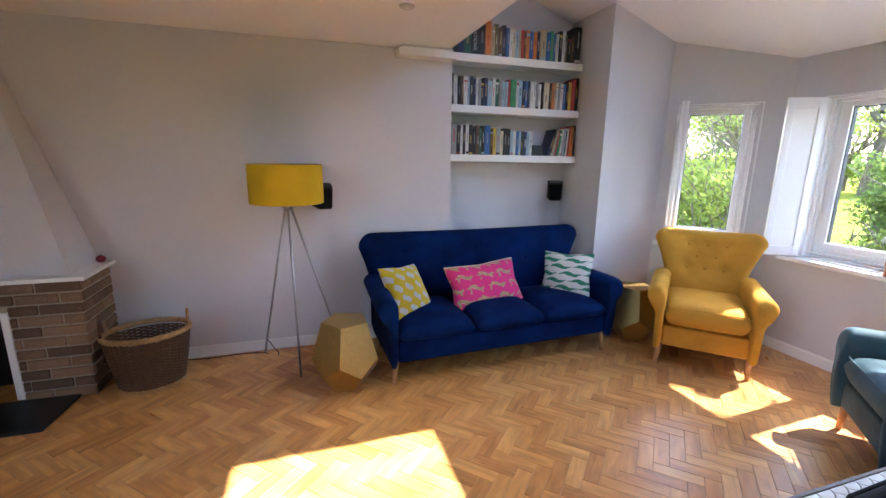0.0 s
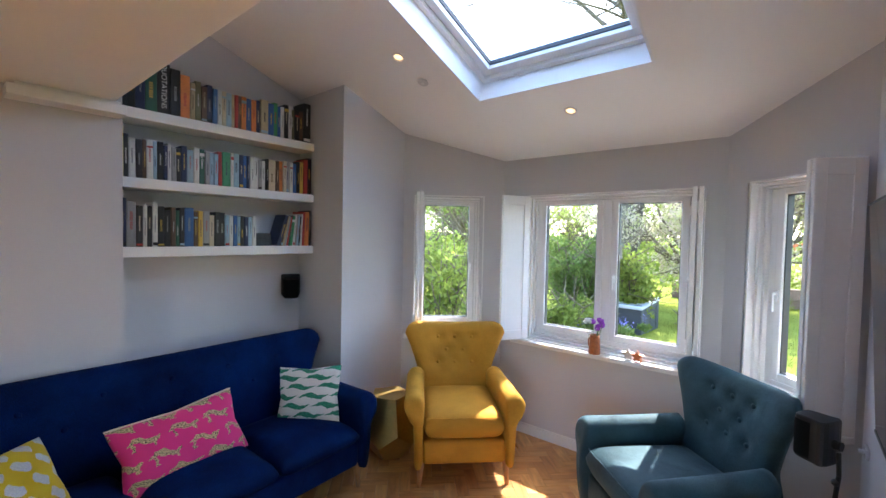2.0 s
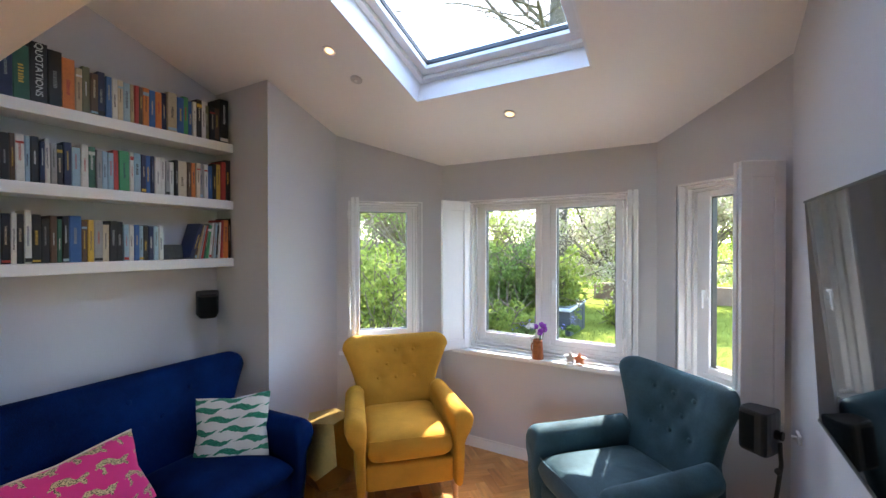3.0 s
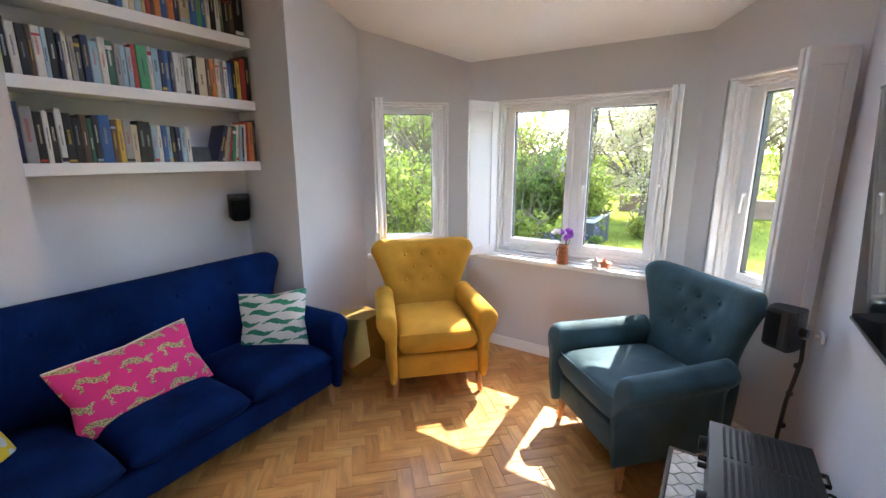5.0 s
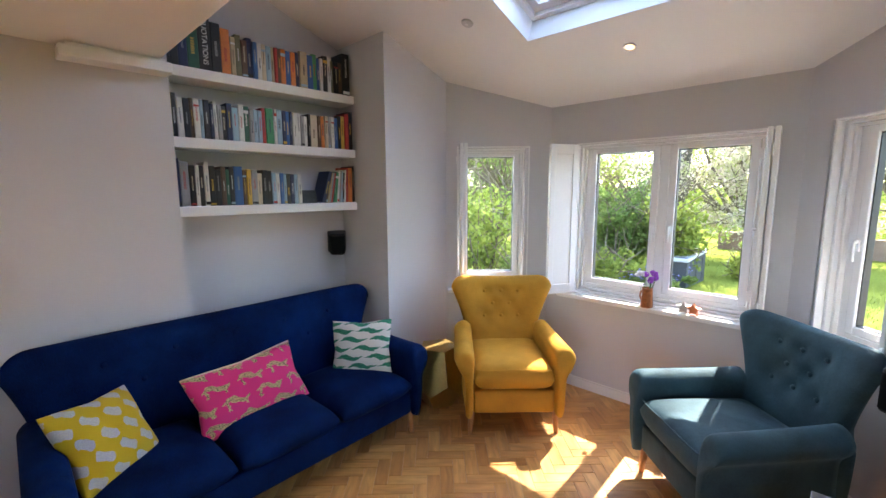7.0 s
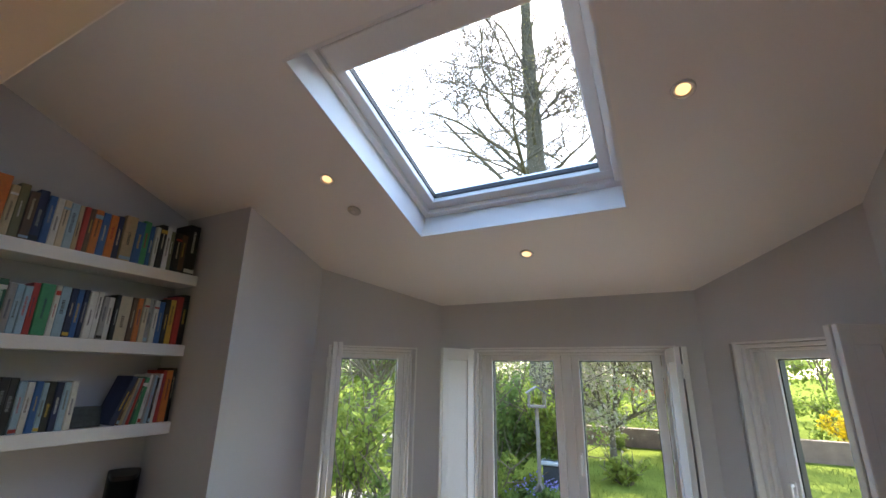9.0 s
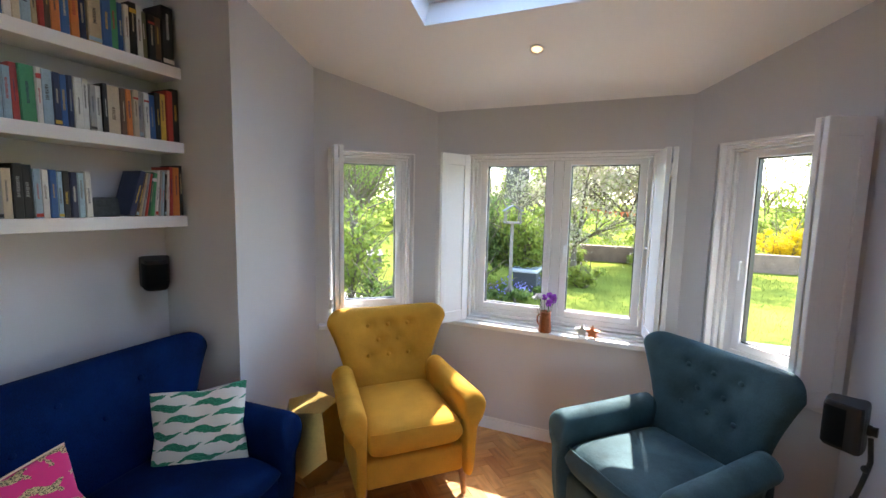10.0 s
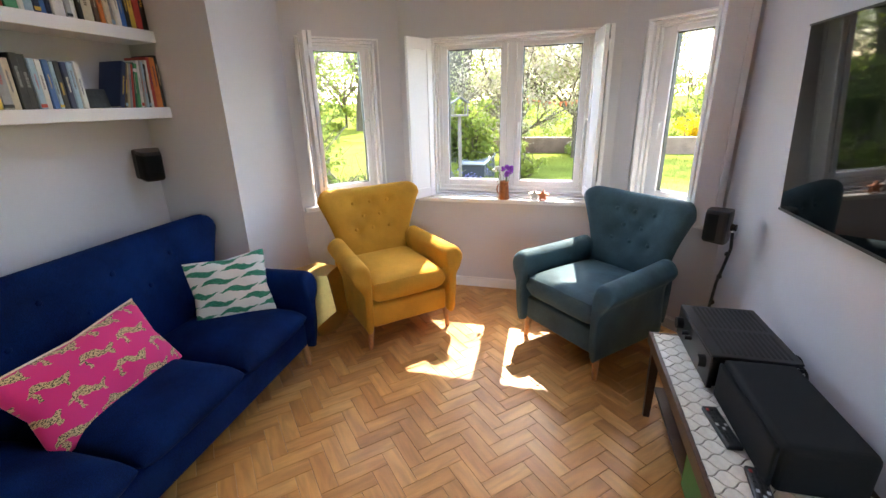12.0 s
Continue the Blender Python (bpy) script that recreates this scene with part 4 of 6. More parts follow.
lathe(bm, [(0.0, 0.0), (0.016, 0.002), (0.027, 0.014), (0.028, 0.026), (0.018, 0.040), (0.006, 0.045), (0.0, 0.044)], 20)
part("body", bm, mat("red_glaze", (0.22, 0.015, 0.02), 0.25), heart, smooth=True)
bm = bmesh.new()
tube(bm, (0, 0, 0.043), (0.004, 0, 0.052), 0.003, 0.002, 8)
part("stalk", bm, DARKWOOD, heart)

# ---- log basket ----
WICKER = mat("dark_wicker", (0.10, 0.044, 0.018), 0.6, vary=0.3, scale=40, bump=0.3, fine=120)
RIMW = mat("pale_wicker", (0.44, 0.25, 0.105), 0.55, vary=0.25, scale=40, bump=0.3, fine=120)
basket = thing("log_basket", pose(-0.90, 3.10, 0, 0, 0, 14), "oval dark wicker log basket with a paler woven rim", "basket")
BA, BB, BH = 0.235, 0.185, 0.36


def basket_point(a, z, grow=0.0):
    k = 0.74 + 0.26 * (z / BH) ** 0.8
    return Vector(((BA + grow) * k * math.cos(a), (BB + grow) * k * math.sin(a), z))


def rods(name, segs, r, sides, material, parent, label=""):
    """Many short round bars as one woven mesh."""
    vs, fs = [], []
    for a, b in segs:
        q = (b - a).to_track_quat("Z", "Y")
        base = len(vs)
        ring0 = [q @ Vector((r * math.cos(2 * math.pi * k / sides), r * math.sin(2 * math.pi * k / sides), 0)) for k in range(sides)]
        vs += [tuple(a + o) for o in ring0] + [tuple(b + o) for o in ring0]
        fs += [(base + k, base + (k + 1) % sides, base + sides + (k + 1) % sides, base + sides + k) for k in range(sides)]
    me = bpy.data.meshes.new(name)
    me.from_pydata(vs, [], fs)
    me.materials.append(material)
    me.shade_smooth()
    ob = new(name, me)
    ob.parent = parent
    if label:
        ob["label"] = label


NS = 44
segs = []
for row in range(30):
    z = 0.03 + row * 0.0105
    for k in range(NS):
        pts = []
        for q in (k, k + 0.5, k + 1):
            off = 0.0045 * math.cos(math.pi * (q + row))
            pts.append(basket_point(2 * math.pi * q / NS, z, off))
        segs += list(zip(pts, pts[1:]))
rods("weave", segs, 0.0052, 5, WICKER, basket)
for k in range(NS):
    a = 2 * math.pi * (k + 0.5) / NS
    bm = bmesh.new()
    tube(bm, basket_point(a, 0.01), basket_point(a, BH - 0.02), 0.0045, None, 5)
    part("stake", bm, WICKER, basket)
bm = bmesh.new()
lathe(bm, [(0.0, 0.012), (0.165, 0.012), (0.165, 0.026), (0.0, 0.026)], 36)
bmesh.ops.scale(bm, vec=(1.03, 0.8, 1), verts=bm.verts)
part("bottom", bm, WICKER, basket)
for nm, z, rr in (("rim", BH, 0.017), ("base_band", 0.012, 0.010)):
    segs = []
    for strand in range(3):
        for k in range(72):
            seg = []
            for q in (k, k + 1):
                a = 2 * math.pi * q / 72
                ph = a * 14 + strand * 2.09
                seg.append(basket_point(a, z, 0.006 * math.cos(ph)) + Vector((0, 0, 0.008 * math.sin(ph) + (0.006 if nm == "rim" else 0))))
            segs.append(seg)
    rods(nm, segs, rr * 0.72, 6, RIMW, basket, "paler twisted willow band")
for sg in (1, -1):
    bm = bmesh.new()
    prev = None
    for k in range(13):
        a = math.pi * k / 12
        p = Vector((sg * (BA - 0.005), 0.05 * math.cos(a), BH + 0.11 * math.sin(a)))
        if prev is not None:
            tube(bm, prev, p, 0.009, None, 8)
        prev = p
    part("handle", bm, RIMW if sg > 0 else WICKER, basket, smooth=True)

# ---- tiled media table ----
TILE = mat("cream_tile", (0.66, 0.64, 0.57), 0.22, vary=0.06, scale=20, bump=0.03, fine=60, random_piece=0.5)
GROUT = mat("dark_grout", (0.035, 0.028, 0.022), 0.9, vary=0.2, scale=40, bump=0.3)
TX0, TX1, TY0, TY1, TZ = 1.24, 2.35, 0.405, 0.850, 0.45
table = thing("media_table", Matrix.Identity(4), "low dark wood table topped with cream ogee tiles", "table")
bm = bmesh.new()
boxbm(bm, TX0, TX1, TY0, TY0 + 0.018, TZ - 0.055, TZ, None, 0.003)
boxbm(bm, TX0, TX1, TY1 - 0.014, TY1, TZ - 0.055, TZ + 0.001, None, 0.003)
boxbm(bm, TX0, TX0 + 0.014, TY0 + 0.018, TY1 - 0.014, TZ - 0.055, TZ + 0.001, None, 0.003)
boxbm(bm, TX1 - 0.014, TX1, TY0 + 0.018, TY1 - 0.014, TZ - 0.055, TZ + 0.001, None, 0.003)
part("apron", bm, DARKWOOD, table)
bm = bmesh.new()
boxbm(bm, TX0 + 0.014, TX1 - 0.014, TY0 + 0.018, TY1 - 0.014, TZ - 0.03, TZ - 0.007)
bed = part("tile_bed", bm, GROUT, table)
for x, y in ((TX0 + 0.035, TY0 + 0.035), (TX1 - 0.035, TY0 + 0.035), (TX0 + 0.035, TY1 - 0.035), (TX1 - 0.035, TY1 - 0.035)):
    bm = bmesh.new()
    tube(bm, (x, y, 0), (x, y, TZ - 0.05), 0.020, 0.028, 4)
    bmesh.ops.rotate(bm, cent=(x, y, 0), matrix=Matrix.Rotation(radians(45), 3, "Z"), verts=bm.verts)
    part("leg", bm, DARKWOOD, table)
bm = bmesh.new()
boxbm(bm, TX0 + 0.04, TX1 - 0.04, TY0 + 0.03, TY1 - 0.05, 0.16, 0.176, None, 0.003)
part("lower_shelf", bm, DARKWOOD, table)
# ogee tiles: a pointed, waisted outline repeated in staggered rows
PXT, PYT = 0.090, 0.062


def ogee(g):
    pts, n = [], 10
    for k in range(n):
        t = k / n
        pts.append((-PXT / 2 + PXT / 2 * t, PYT / 2 * (t - 0.155 * math.sin(2 * math.pi * t))))
    quarter = pts
    full = quarter + [(-x, y) for x, y in ((quarter + [(0.0, PYT / 2)])[::-1])][:-1]
    full = full + [(x, -y) for x, y in full[::-1]][1:-1]
    return [(x * g, y * g) for x, y in full]


tile_outline = []
for x, y in ogee(1.0):
    if not tile_outline or (abs(x - tile_outline[-1][0]) + abs(y - tile_outline[-1][1])) > 1e-5:
        tile_outline.append((x, y))
tile_outline = [(y, x) for x, y in tile_outline][::-1]          # long way across the table
PXT, PYT = PYT, PXT


def tile_mesh(x0, x1, y0, y1):
    """An ogee tile, cut to the given bounds about its centre."""
    b = bmesh.new()
    lo = [b.verts.new((x * 0.955, y * 0.955, -0.006)) for x, y in tile_outline]
    md = [b.verts.new((x * 0.945, y * 0.945, 0.0)) for x, y in tile_outline]
    hi = [b.verts.new((x * 0.90, y * 0.90, 0.0015)) for x, y in tile_outline]
    n = len(lo)
    for a, c in ((lo, md), (md, hi)):
        for k in range(n):
            b.faces.new((a[k], a[(k + 1) % n], c[(k + 1) % n], c[k]))
    b.faces.new(hi)
    for co, no, use in (((x0, 0, 0), (-1, 0, 0), x0 > -PXT / 2), ((x1, 0, 0), (1, 0, 0), x1 < PXT / 2), ((0, y0, 0), (0, -1, 0), y0 > -PYT / 2), ((0, y1, 0), (0, 1, 0), y1 < PYT / 2)):
        if use and b.verts:
            bmesh.ops.bisect_plane(b, geom=b.verts[:] + b.edges[:] + b.faces[:], plane_co=co, plane_no=no, clear_outer=True)
    return b


whole_tile = finish("tile", tile_mesh(-1, 1, -1, 1), TILE)
ix0, ix1, iy0, iy1 = TX0 + 0.016, TX1 - 0.016, TY0 + 0.020, TY1 - 0.016
for r in range(-1, 40):
    cx = ix0 + r * PXT / 2
    for c in range(-1, 8):
        cy = iy0 + (c + (0.5 if r % 2 else 0)) * PYT
        b0, b1, b2, b3 = ix0 - cx, ix1 - cx, iy0 - cy, iy1 - cy
        if b1 < -PXT / 2 + 0.004 or b0 > PXT / 2 - 0.004 or b3 < -PYT / 2 + 0.003 or b2 > PYT / 2 - 0.003:
            continue
        if b0 <= -PXT / 2 and b1 >= PXT / 2 and b2 <= -PYT / 2 and b3 >= PYT / 2:
            me = whole_tile
        else:
            tb = tile_mesh(b0, b1, b2, b3)
            if len(tb.verts) < 4:
                tb.free()
                continue
            me = finish("tile", tb, TILE)
        ob = new("tile", me)
        ob.parent = bed
        ob.location = (cx, cy, TZ - 0.001)

# ---- hi-fi on the table ----
AMP = mat("amp_black", (0.007, 0.008, 0.009), 0.36, 0.2, vary=0.06, scale=15, bump=0.02, fine=200)
SLAT = mat("amp_slat", (0.008, 0.008, 0.009), 0.75, vary=0.1, scale=60)
DEEP = mat("deep_black", (0.004, 0.004, 0.004), 0.8, vary=0.05)
amp = thing("amplifier", pose(2.142, 0.590, TZ + 0.001, 0, 0, 1), "black hi-fi receiver with a slotted lid on the table", "amplifier")
bm = bmesh.new()
boxbm(bm, -0.195, 0.195, -0.135, 0.120, 0.012, 0.125, None, 0.003)
part("chassis", bm, AMP, amp)
bm = bmesh.new()
boxbm(bm, -0.212, 0.212, 0.121, 0.140, 0.010, 0.140, None, 0.004)
part("front_panel", bm, AMP, amp)
bm = bmesh.new()
boxbm(bm, -0.212, 0.212, -0.150, 0.140, 0.142, 0.152, None, 0.003)
lid = part("lid", bm, AMP, amp)
for k in range(13):
    for x0, x1 in ((-0.19, -0.012), (0.012, 0.19)):
        bm = bmesh.new()
        boxbm(bm, x0, x1, -0.125 + k * 0.018, -0.125 + k * 0.018 + 0.009, 0.1522, 0.1545, None, 0.0006, 1)
        part("slat", bm, SLAT, lid)
# near-black filler painted as the shade in the gap under the lid
bm = bmesh.new()
boxbm(bm, -0.19, 0.19, -0.130, 0.115, 0.126, 0.141)
part("vent_shadow_gap", bm, DEEP, amp)
for x, r in ((-0.15, 0.026), (0.15, 0.026), (0.02, 0.010), (0.06, 0.010)):
    bm = bmesh.new()
    tube(bm, (x, 0.140, 0.09), (x, 0.166, 0.09), r, r * 0.93, 24)
    part("knob", bm, AMP, amp)
for x in (-0.13, 0.0, 0.14):
    bm = bmesh.new()
    boxbm(bm, x - 0.03, x - 0.024, -0.185, -0.150, 0.085, 0.10, None, 0.002)
    boxbm(bm, x + 0.024, x + 0.03, -0.185, -0.150, 0.085, 0.10, None, 0.002)
    boxbm(bm, x - 0.03, x + 0.03, -0.190, -0.184, 0.085, 0.10, None, 0.002)
    part("rear_bracket", bm, AMP, amp)
for x in (-0.16, 0.16):
    for y in (-0.10, 0.10):
        bm = bmesh.new()
        tube(bm, (x, y, 0), (x, y, 0.012), 0.018, 0.02, 16)
        part("foot", bm, BLACK, amp)
for k, (x, dz) in enumerate(((2.01, 0.0), (2.06, 0.02), (2.20, 0.01))):
    cable("signal_cable", [(x, 0.445, 0.53), (x - 0.01, 0.41, 0.55 + dz), (x - 0.03, 0.385, 0.48), (x - 0.05, 0.378, 0.30), (x - 0.07, 0.40, 0.06)], 0.005, "black signal cable looping behind the receiver")
CLOTHBLACK = mat("speaker_cloth", (0.007, 0.009, 0.0105), 0.8, vary=0.08, scale=10, bump=0.2, fine=600, spec=0.25)
centre = thing("speaker", pose(1.69, 0.590, TZ + 0.001, 0, 0, 2), "long black centre loudspeaker with rounded edges on the table", "speaker")
bm = bmesh.new()
boxbm(bm, -0.215, 0.215, -0.125, 0.105, 0.006, 0.165, None, 0.022, 4)
part("cabinet", bm, CLOTHBLACK, centre, smooth=False)
bm = bmesh.new()
boxbm(bm, -0.205, 0.205, 0.1055, 0.118, 0.014, 0.150, None, 0.010, 3)
part("grille", bm, CLOTHBLACK, centre)
for x in (-0.17, 0.17):
    bm = bmesh.new()
    boxbm(bm, x - 0.02, x + 0.02, -0.09, 0.08, 0, 0.006)
    part("foot", bm, BLACK, centre)


def remote(m, label):
    t = thing("remote_control", m, label, "remote control")
    bm = bmesh.new()
    boxbm(bm, -0.024, 0.024, -0.095, 0.095, 0.001, 0.018, None, 0.005, 3)
    body = part("body", bm, BLACK, t)
    for r in range(9):
        for c in range(3):
            bm = bmesh.new()
            boxbm(bm, -0.0175 + c * 0.013, -0.0085 + c * 0.013, -0.080 + r * 0.018, -0.068 + r * 0.018, 0.0175, 0.0200, None, 0.001, 1)
            part("button", bm, ALARM if (r, c) in ((4, 0), (4, 2), (5, 1)) else (mat("red_button", (0.35, 0.02, 0.02), 0.5) if (r, c) == (0, 2) else AMP), t)


remote(pose(1.715, 0.738, TZ + 0.002, 0, 0, 97), "black remote control lying on the cream tiles")
remote(pose(1.455, 0.715, TZ + 0.002, 0, 0, 84), "black slim remote control beside the loudspeaker")
tray = thing("tray", pose(1.60, 0.806, 0.178), "bright green tray standing under the tiled table", "tray")
bm = bmesh.new()
boxbm(bm, -0.13, 0.13, -0.004, 0.010, 0.0, 0.200, None, 0.012, 3)
part("panel", bm, mat("green_plastic", (0.04, 0.26, 0.05), 0.4), tray)
bm = bmesh.new()
boxbm(bm, -0.12, 0.12, 0.0105, 0.014, 0.012, 0.188, None, 0.003)
part("inset", bm, mat("green_plastic_dark", (0.02, 0.16, 0.03), 0.5), tray)
for k in range(9):
    c = "dkwtdgkmn"[k]
    mg = thing("magazine", pose(1.275 + 0.022 * k, 0.76, 0.1765, 0, 0, 90), f"{BOOKWORD[c]} magazine filed upright under the table", "magazine", "magazines under the table")
    cuboid("cover", -0.20, 0.02, -0.007, 0.007, 0, 0.20 + 0.004 * (k % 3), BOOKMAT[c], mg)
    cuboid("page_block", -0.197, 0.0215, -0.0055, 0.0055, 0.002, 0.196, PAGES, mg)

# ---- television ----
SCREEN = mat("screen_glass", (0.003, 0.0034, 0.0038), 0.03, vary=0.02, bump=0, spec=0.32)
tv = thing("television", Matrix.Translation((1.825, 0.395, 1.04)) @ Matrix.Rotation(radians(-3.3), 4, "X"), "large flat black television tilted on the wall", "television")
bm = bmesh.new()
boxbm(bm, -0.615, 0.615, -0.028, 0.006, 0, 0.705, None, 0.004)
part("casing", bm, BLACK, tv)
bm = bmesh.new()
boxbm(bm, -0.606, 0.606, 0.0065, 0.0085, 0.012, 0.697)
part("screen", bm, SCREEN, tv, "glossy dark screen")
bm = bmesh.new()
boxbm(bm, -0.615, 0.615, 0.0068, 0.011, 0.0005, 0.0115, None, 0.002)
part("bezel", bm, BLACK, tv)
bm = bmesh.new()
boxbm(bm, -0.615, 0.615, 0.0068, 0.010, 0.6975, 0.7045, None, 0.001)
part("bezel", bm, BLACK, tv)
bm = bmesh.new()
boxbm(bm, -0.2, 0.2, -0.045, -0.0285, 0.2, 0.5, None, 0.004)
part("wall_bracket", bm, BLACK, tv)


# ---- small wedge loudspeakers ----
def wedge_speaker(m, label, stand=None):
    t = thing("speaker", m, label, "speaker", "small black loudspeakers")
    bm = bmesh.new()
    prof = smooth_loop([(-0.062, 0.05), (-0.062, 0.0), (-0.052, -0.058), (-0.03, -0.075), (0.03, -0.075), (0.052, -0.058), (0.062, 0.0), (0.062, 0.05)], 4)
    rows = []
    for z, s in ((-0.085, 0.93), (-0.08, 0.985), (-0.07, 1.0), (0.07, 1.0), (0.08, 0.985), (0.085, 0.93)):
        rows.append([(p[0] * s, p[1] * s, z) for p in prof])
    loft(bm, rows)
    body = part("cabinet", bm, BLACK, t)
    bm = bmesh.new()
    rows = [[(p[0] * s, p[1] * s - 0.0015, z) for p in prof if p[1] < 0.01] for z, s in ((-0.074, 1.012), (0.066, 1.012))]
    a, b = ([bm.verts.new(q) for q in r] for r in rows)
    for k in range(len(a) - 1):
        bm.faces.new((a[k], a[k + 1], b[k + 1], b[k]))
    bmesh.ops.solidify(bm, geom=bm.faces[:], thickness=0.002)
    part("grille", bm, CLOTHBLACK, t)
    bm = bmesh.new()
    tube(bm, (0, 0.045, 0), (0, 0.085, 0), 0.014, 0.018, 14)
    bmesh.ops.create_uvsphere(bm, u_segments=12, v_segments=8, radius=0.02, matrix=Matrix.Translation((0, 0.06, 0)))
    part("bracket", bm, BLACK, t)
    return t


wedge_speaker(pose(2.385, 3.655, 1.195, 8, 0, -28), "small black loudspeaker on a wall bracket in the recess")
wedge_speaker(pose(0.235, 3.345, 1.195, 8, 0, 14), "small black loudspeaker on a wall bracket behind the lamp")
stand_spk = wedge_speaker(pose(2.70, 0.520, 0.890, 0, 0, 150) @ Matrix.Diagonal((0.84, 0.84, 0.95, 1)), "small black loudspeaker on a slim curved stand")
bm = bmesh.new()
pts = [Vector((2.685, 0.465, 0.86)), Vector((2.675, 0.462, 0.78)), Vector((2.70, 0.468, 0.68)), Vector((2.735, 0.475, 0.57)), Vector((2.75, 0.48, 0.40)), Vector((2.755, 0.48, 0.20)), Vector((2.755, 0.48, 0.02))]
inv = stand_spk.matrix_world.inverted()
for a, b in zip(pts, pts[1:]):
    tube(bm, inv @ a, inv @ b, 0.009, None, 10)
part("stand_stem", bm, BLACK, stand_spk)
bm = bmesh.new()
lathe(bm, [(0.0, 0.0), (0.11, 0.0), (0.115, 0.008), (0.10, 0.018), (0.0, 0.02)], 28, inv @ Matrix.Translation((2.755, 0.48, 0)))
part("stand_base", bm, BLACK, stand_spk)
for k, (x, z) in enumerate(((2.68, 0.75), (2.725, 0.61), (2.752, 0.45))):
    bm = bmesh.new()
    bmesh.ops.create_uvsphere(bm, u_segments=10, v_segments=6, radius=0.013, matrix=inv @ Matrix.Translation((x, 0.470, z)))
    part("cable_clip", bm, BLACK, stand_spk)
socket = thing("wall_socket", pose(2.93, TVY + 0.001, 0.80), "white plastic wall connector plate by the speaker", "wall socket")
bm = bmesh.new()
boxbm(bm, -0.035, 0.035, 0, 0.012, -0.02, 0.02, None, 0.003)
part("plate", bm, GLOSS, socket)
bm = bmesh.new()
tube(bm, (0, 0.012, 0), (0, 0.030, 0), 0.009, 0.008, 12)
part("plug", bm, GLOSS, socket)

# ---- things on the window board ----
COPPER = mat("hammered_copper", (0.36, 0.13, 0.06), 0.32, 0.85, vary=0.15, scale=30, bump=0.25, fine=60)
jug = thing("jug", pose(3.672, 1.715, SILL + 0.001, 0, 0, 60), "copper jug holding purple and white flowers on the sill", "jug")
bm = bmesh.new()
lathe(bm, [(0.0, 0.0), (0.040, 0.0), (0.043, 0.006), (0.040, 0.04), (0.036, 0.09), (0.034, 0.125), (0.037, 0.140), (0.034, 0.140), (0.031, 0.125), (0.031, 0.02), (0.0, 0.018)], 28)
part("body", bm, COPPER, jug, smooth=True)
bm = bmesh.new()
prev = None
for k in range(11):
    a = -1.25 + 2.6 * k / 10
    p = Vector((0.033 + 0.036 * math.cos(a), 0, 0.072 + 0.042 * math.sin(a)))
    if prev is not None:
        tube(bm, prev, p, 0.005, None, 8)
    prev = p
part("handle", bm, COPPER, jug)
PURPLE = mat("purple_petal", (0.30, 0.04, 0.52), 0.6, vary=0.25, scale=60)
WPETAL = mat("white_petal", (0.75, 0.75, 0.72), 0.6, vary=0.1, scale=60)
STEM = mat("flower_stem", (0.05, 0.12, 0.03), 0.6, vary=0.2, scale=40)
rf = random.Random(11)
bunch = thing("flowers", pose(3.672, 1.715, SILL + 0.021), "bunch of purple and white flowers in the copper jug", "flowers")
for k in range(13):
    a, r = rf.uniform(0, 6.28), rf.uniform(0.005, 0.05)
    white = k in (0, 1, 2, 3)
    tip = Vector((r * math.cos(a), (0.045 if white else -0.025) + r * 0.8 * math.sin(a), rf.uniform(0.165, 0.225)))
    bm = bmesh.new()
    tube(bm, (tip.x * 0.15, tip.y * 0.15, 0.0), tip, 0.0016, 0.0013, 6)
    part("stem", bm, STEM, bunch)
    bm = bmesh.new()
    for q in range(16):
        d = Vector((rf.gauss(0, 1), rf.gauss(0, 1), rf.gauss(0.5, 0.8))).normalized()
        bmesh.ops.create_icosphere(bm, subdivisions=1, radius=0.011, matrix=Matrix.Translation(tip + d * 0.016) @ d.to_track_quat("Z", "Y").to_matrix().to_4x4() @ Matrix.Diagonal((1, 0.8, 0.35, 1)))
    part("bloom", bm, WPETAL if white else PURPLE, bunch)


def star(m, material, label, r):
    t = thing("star_ornament", m, label, "ornament")
    bm = bmesh.new()
    out = []
    for k in range(10):
        a = math.pi / 2 + math.pi * k / 5
        rr = r if k % 2 == 0 else r * 0.52
        out.append((rr * math.cos(a), rr * math.sin(a)))
    loft(bm, [[(x * s, y, z * s) for x, z in out] for y, s in ((-0.014, 0.86), (-0.010, 0.98), (0.010, 0.98), (0.014, 0.86))])
    part("body", bm, material, t)
    bm = bmesh.new()
    tube(bm, (-r * 0.5, 0.016, -r * 0.80), (r * 0.5, 0.016, -r * 0.80), 0.004, None, 8)
    part("foot_rail", bm, material, t)


star(pose(3.674, 1.480, SILL + 0.041, -10, 0, 95), mat("silver_star", (0.5, 0.5, 0.5), 0.4, 0.4, vary=0.1, scale=30), "grey metallic star ornament leaning on the sill", 0.046)
star(pose(3.664, 1.416, SILL + 0.041, -8, 0, 80), mat("copper_star", (0.50, 0.20, 0.11), 0.4, 0.5, vary=0.12, scale=30), "copper coloured star ornament standing on the sill", 0.046)

# ---- garden ----
GZ = -0.20
rg = random.Random(21)
ng = np.random.default_rng(4)


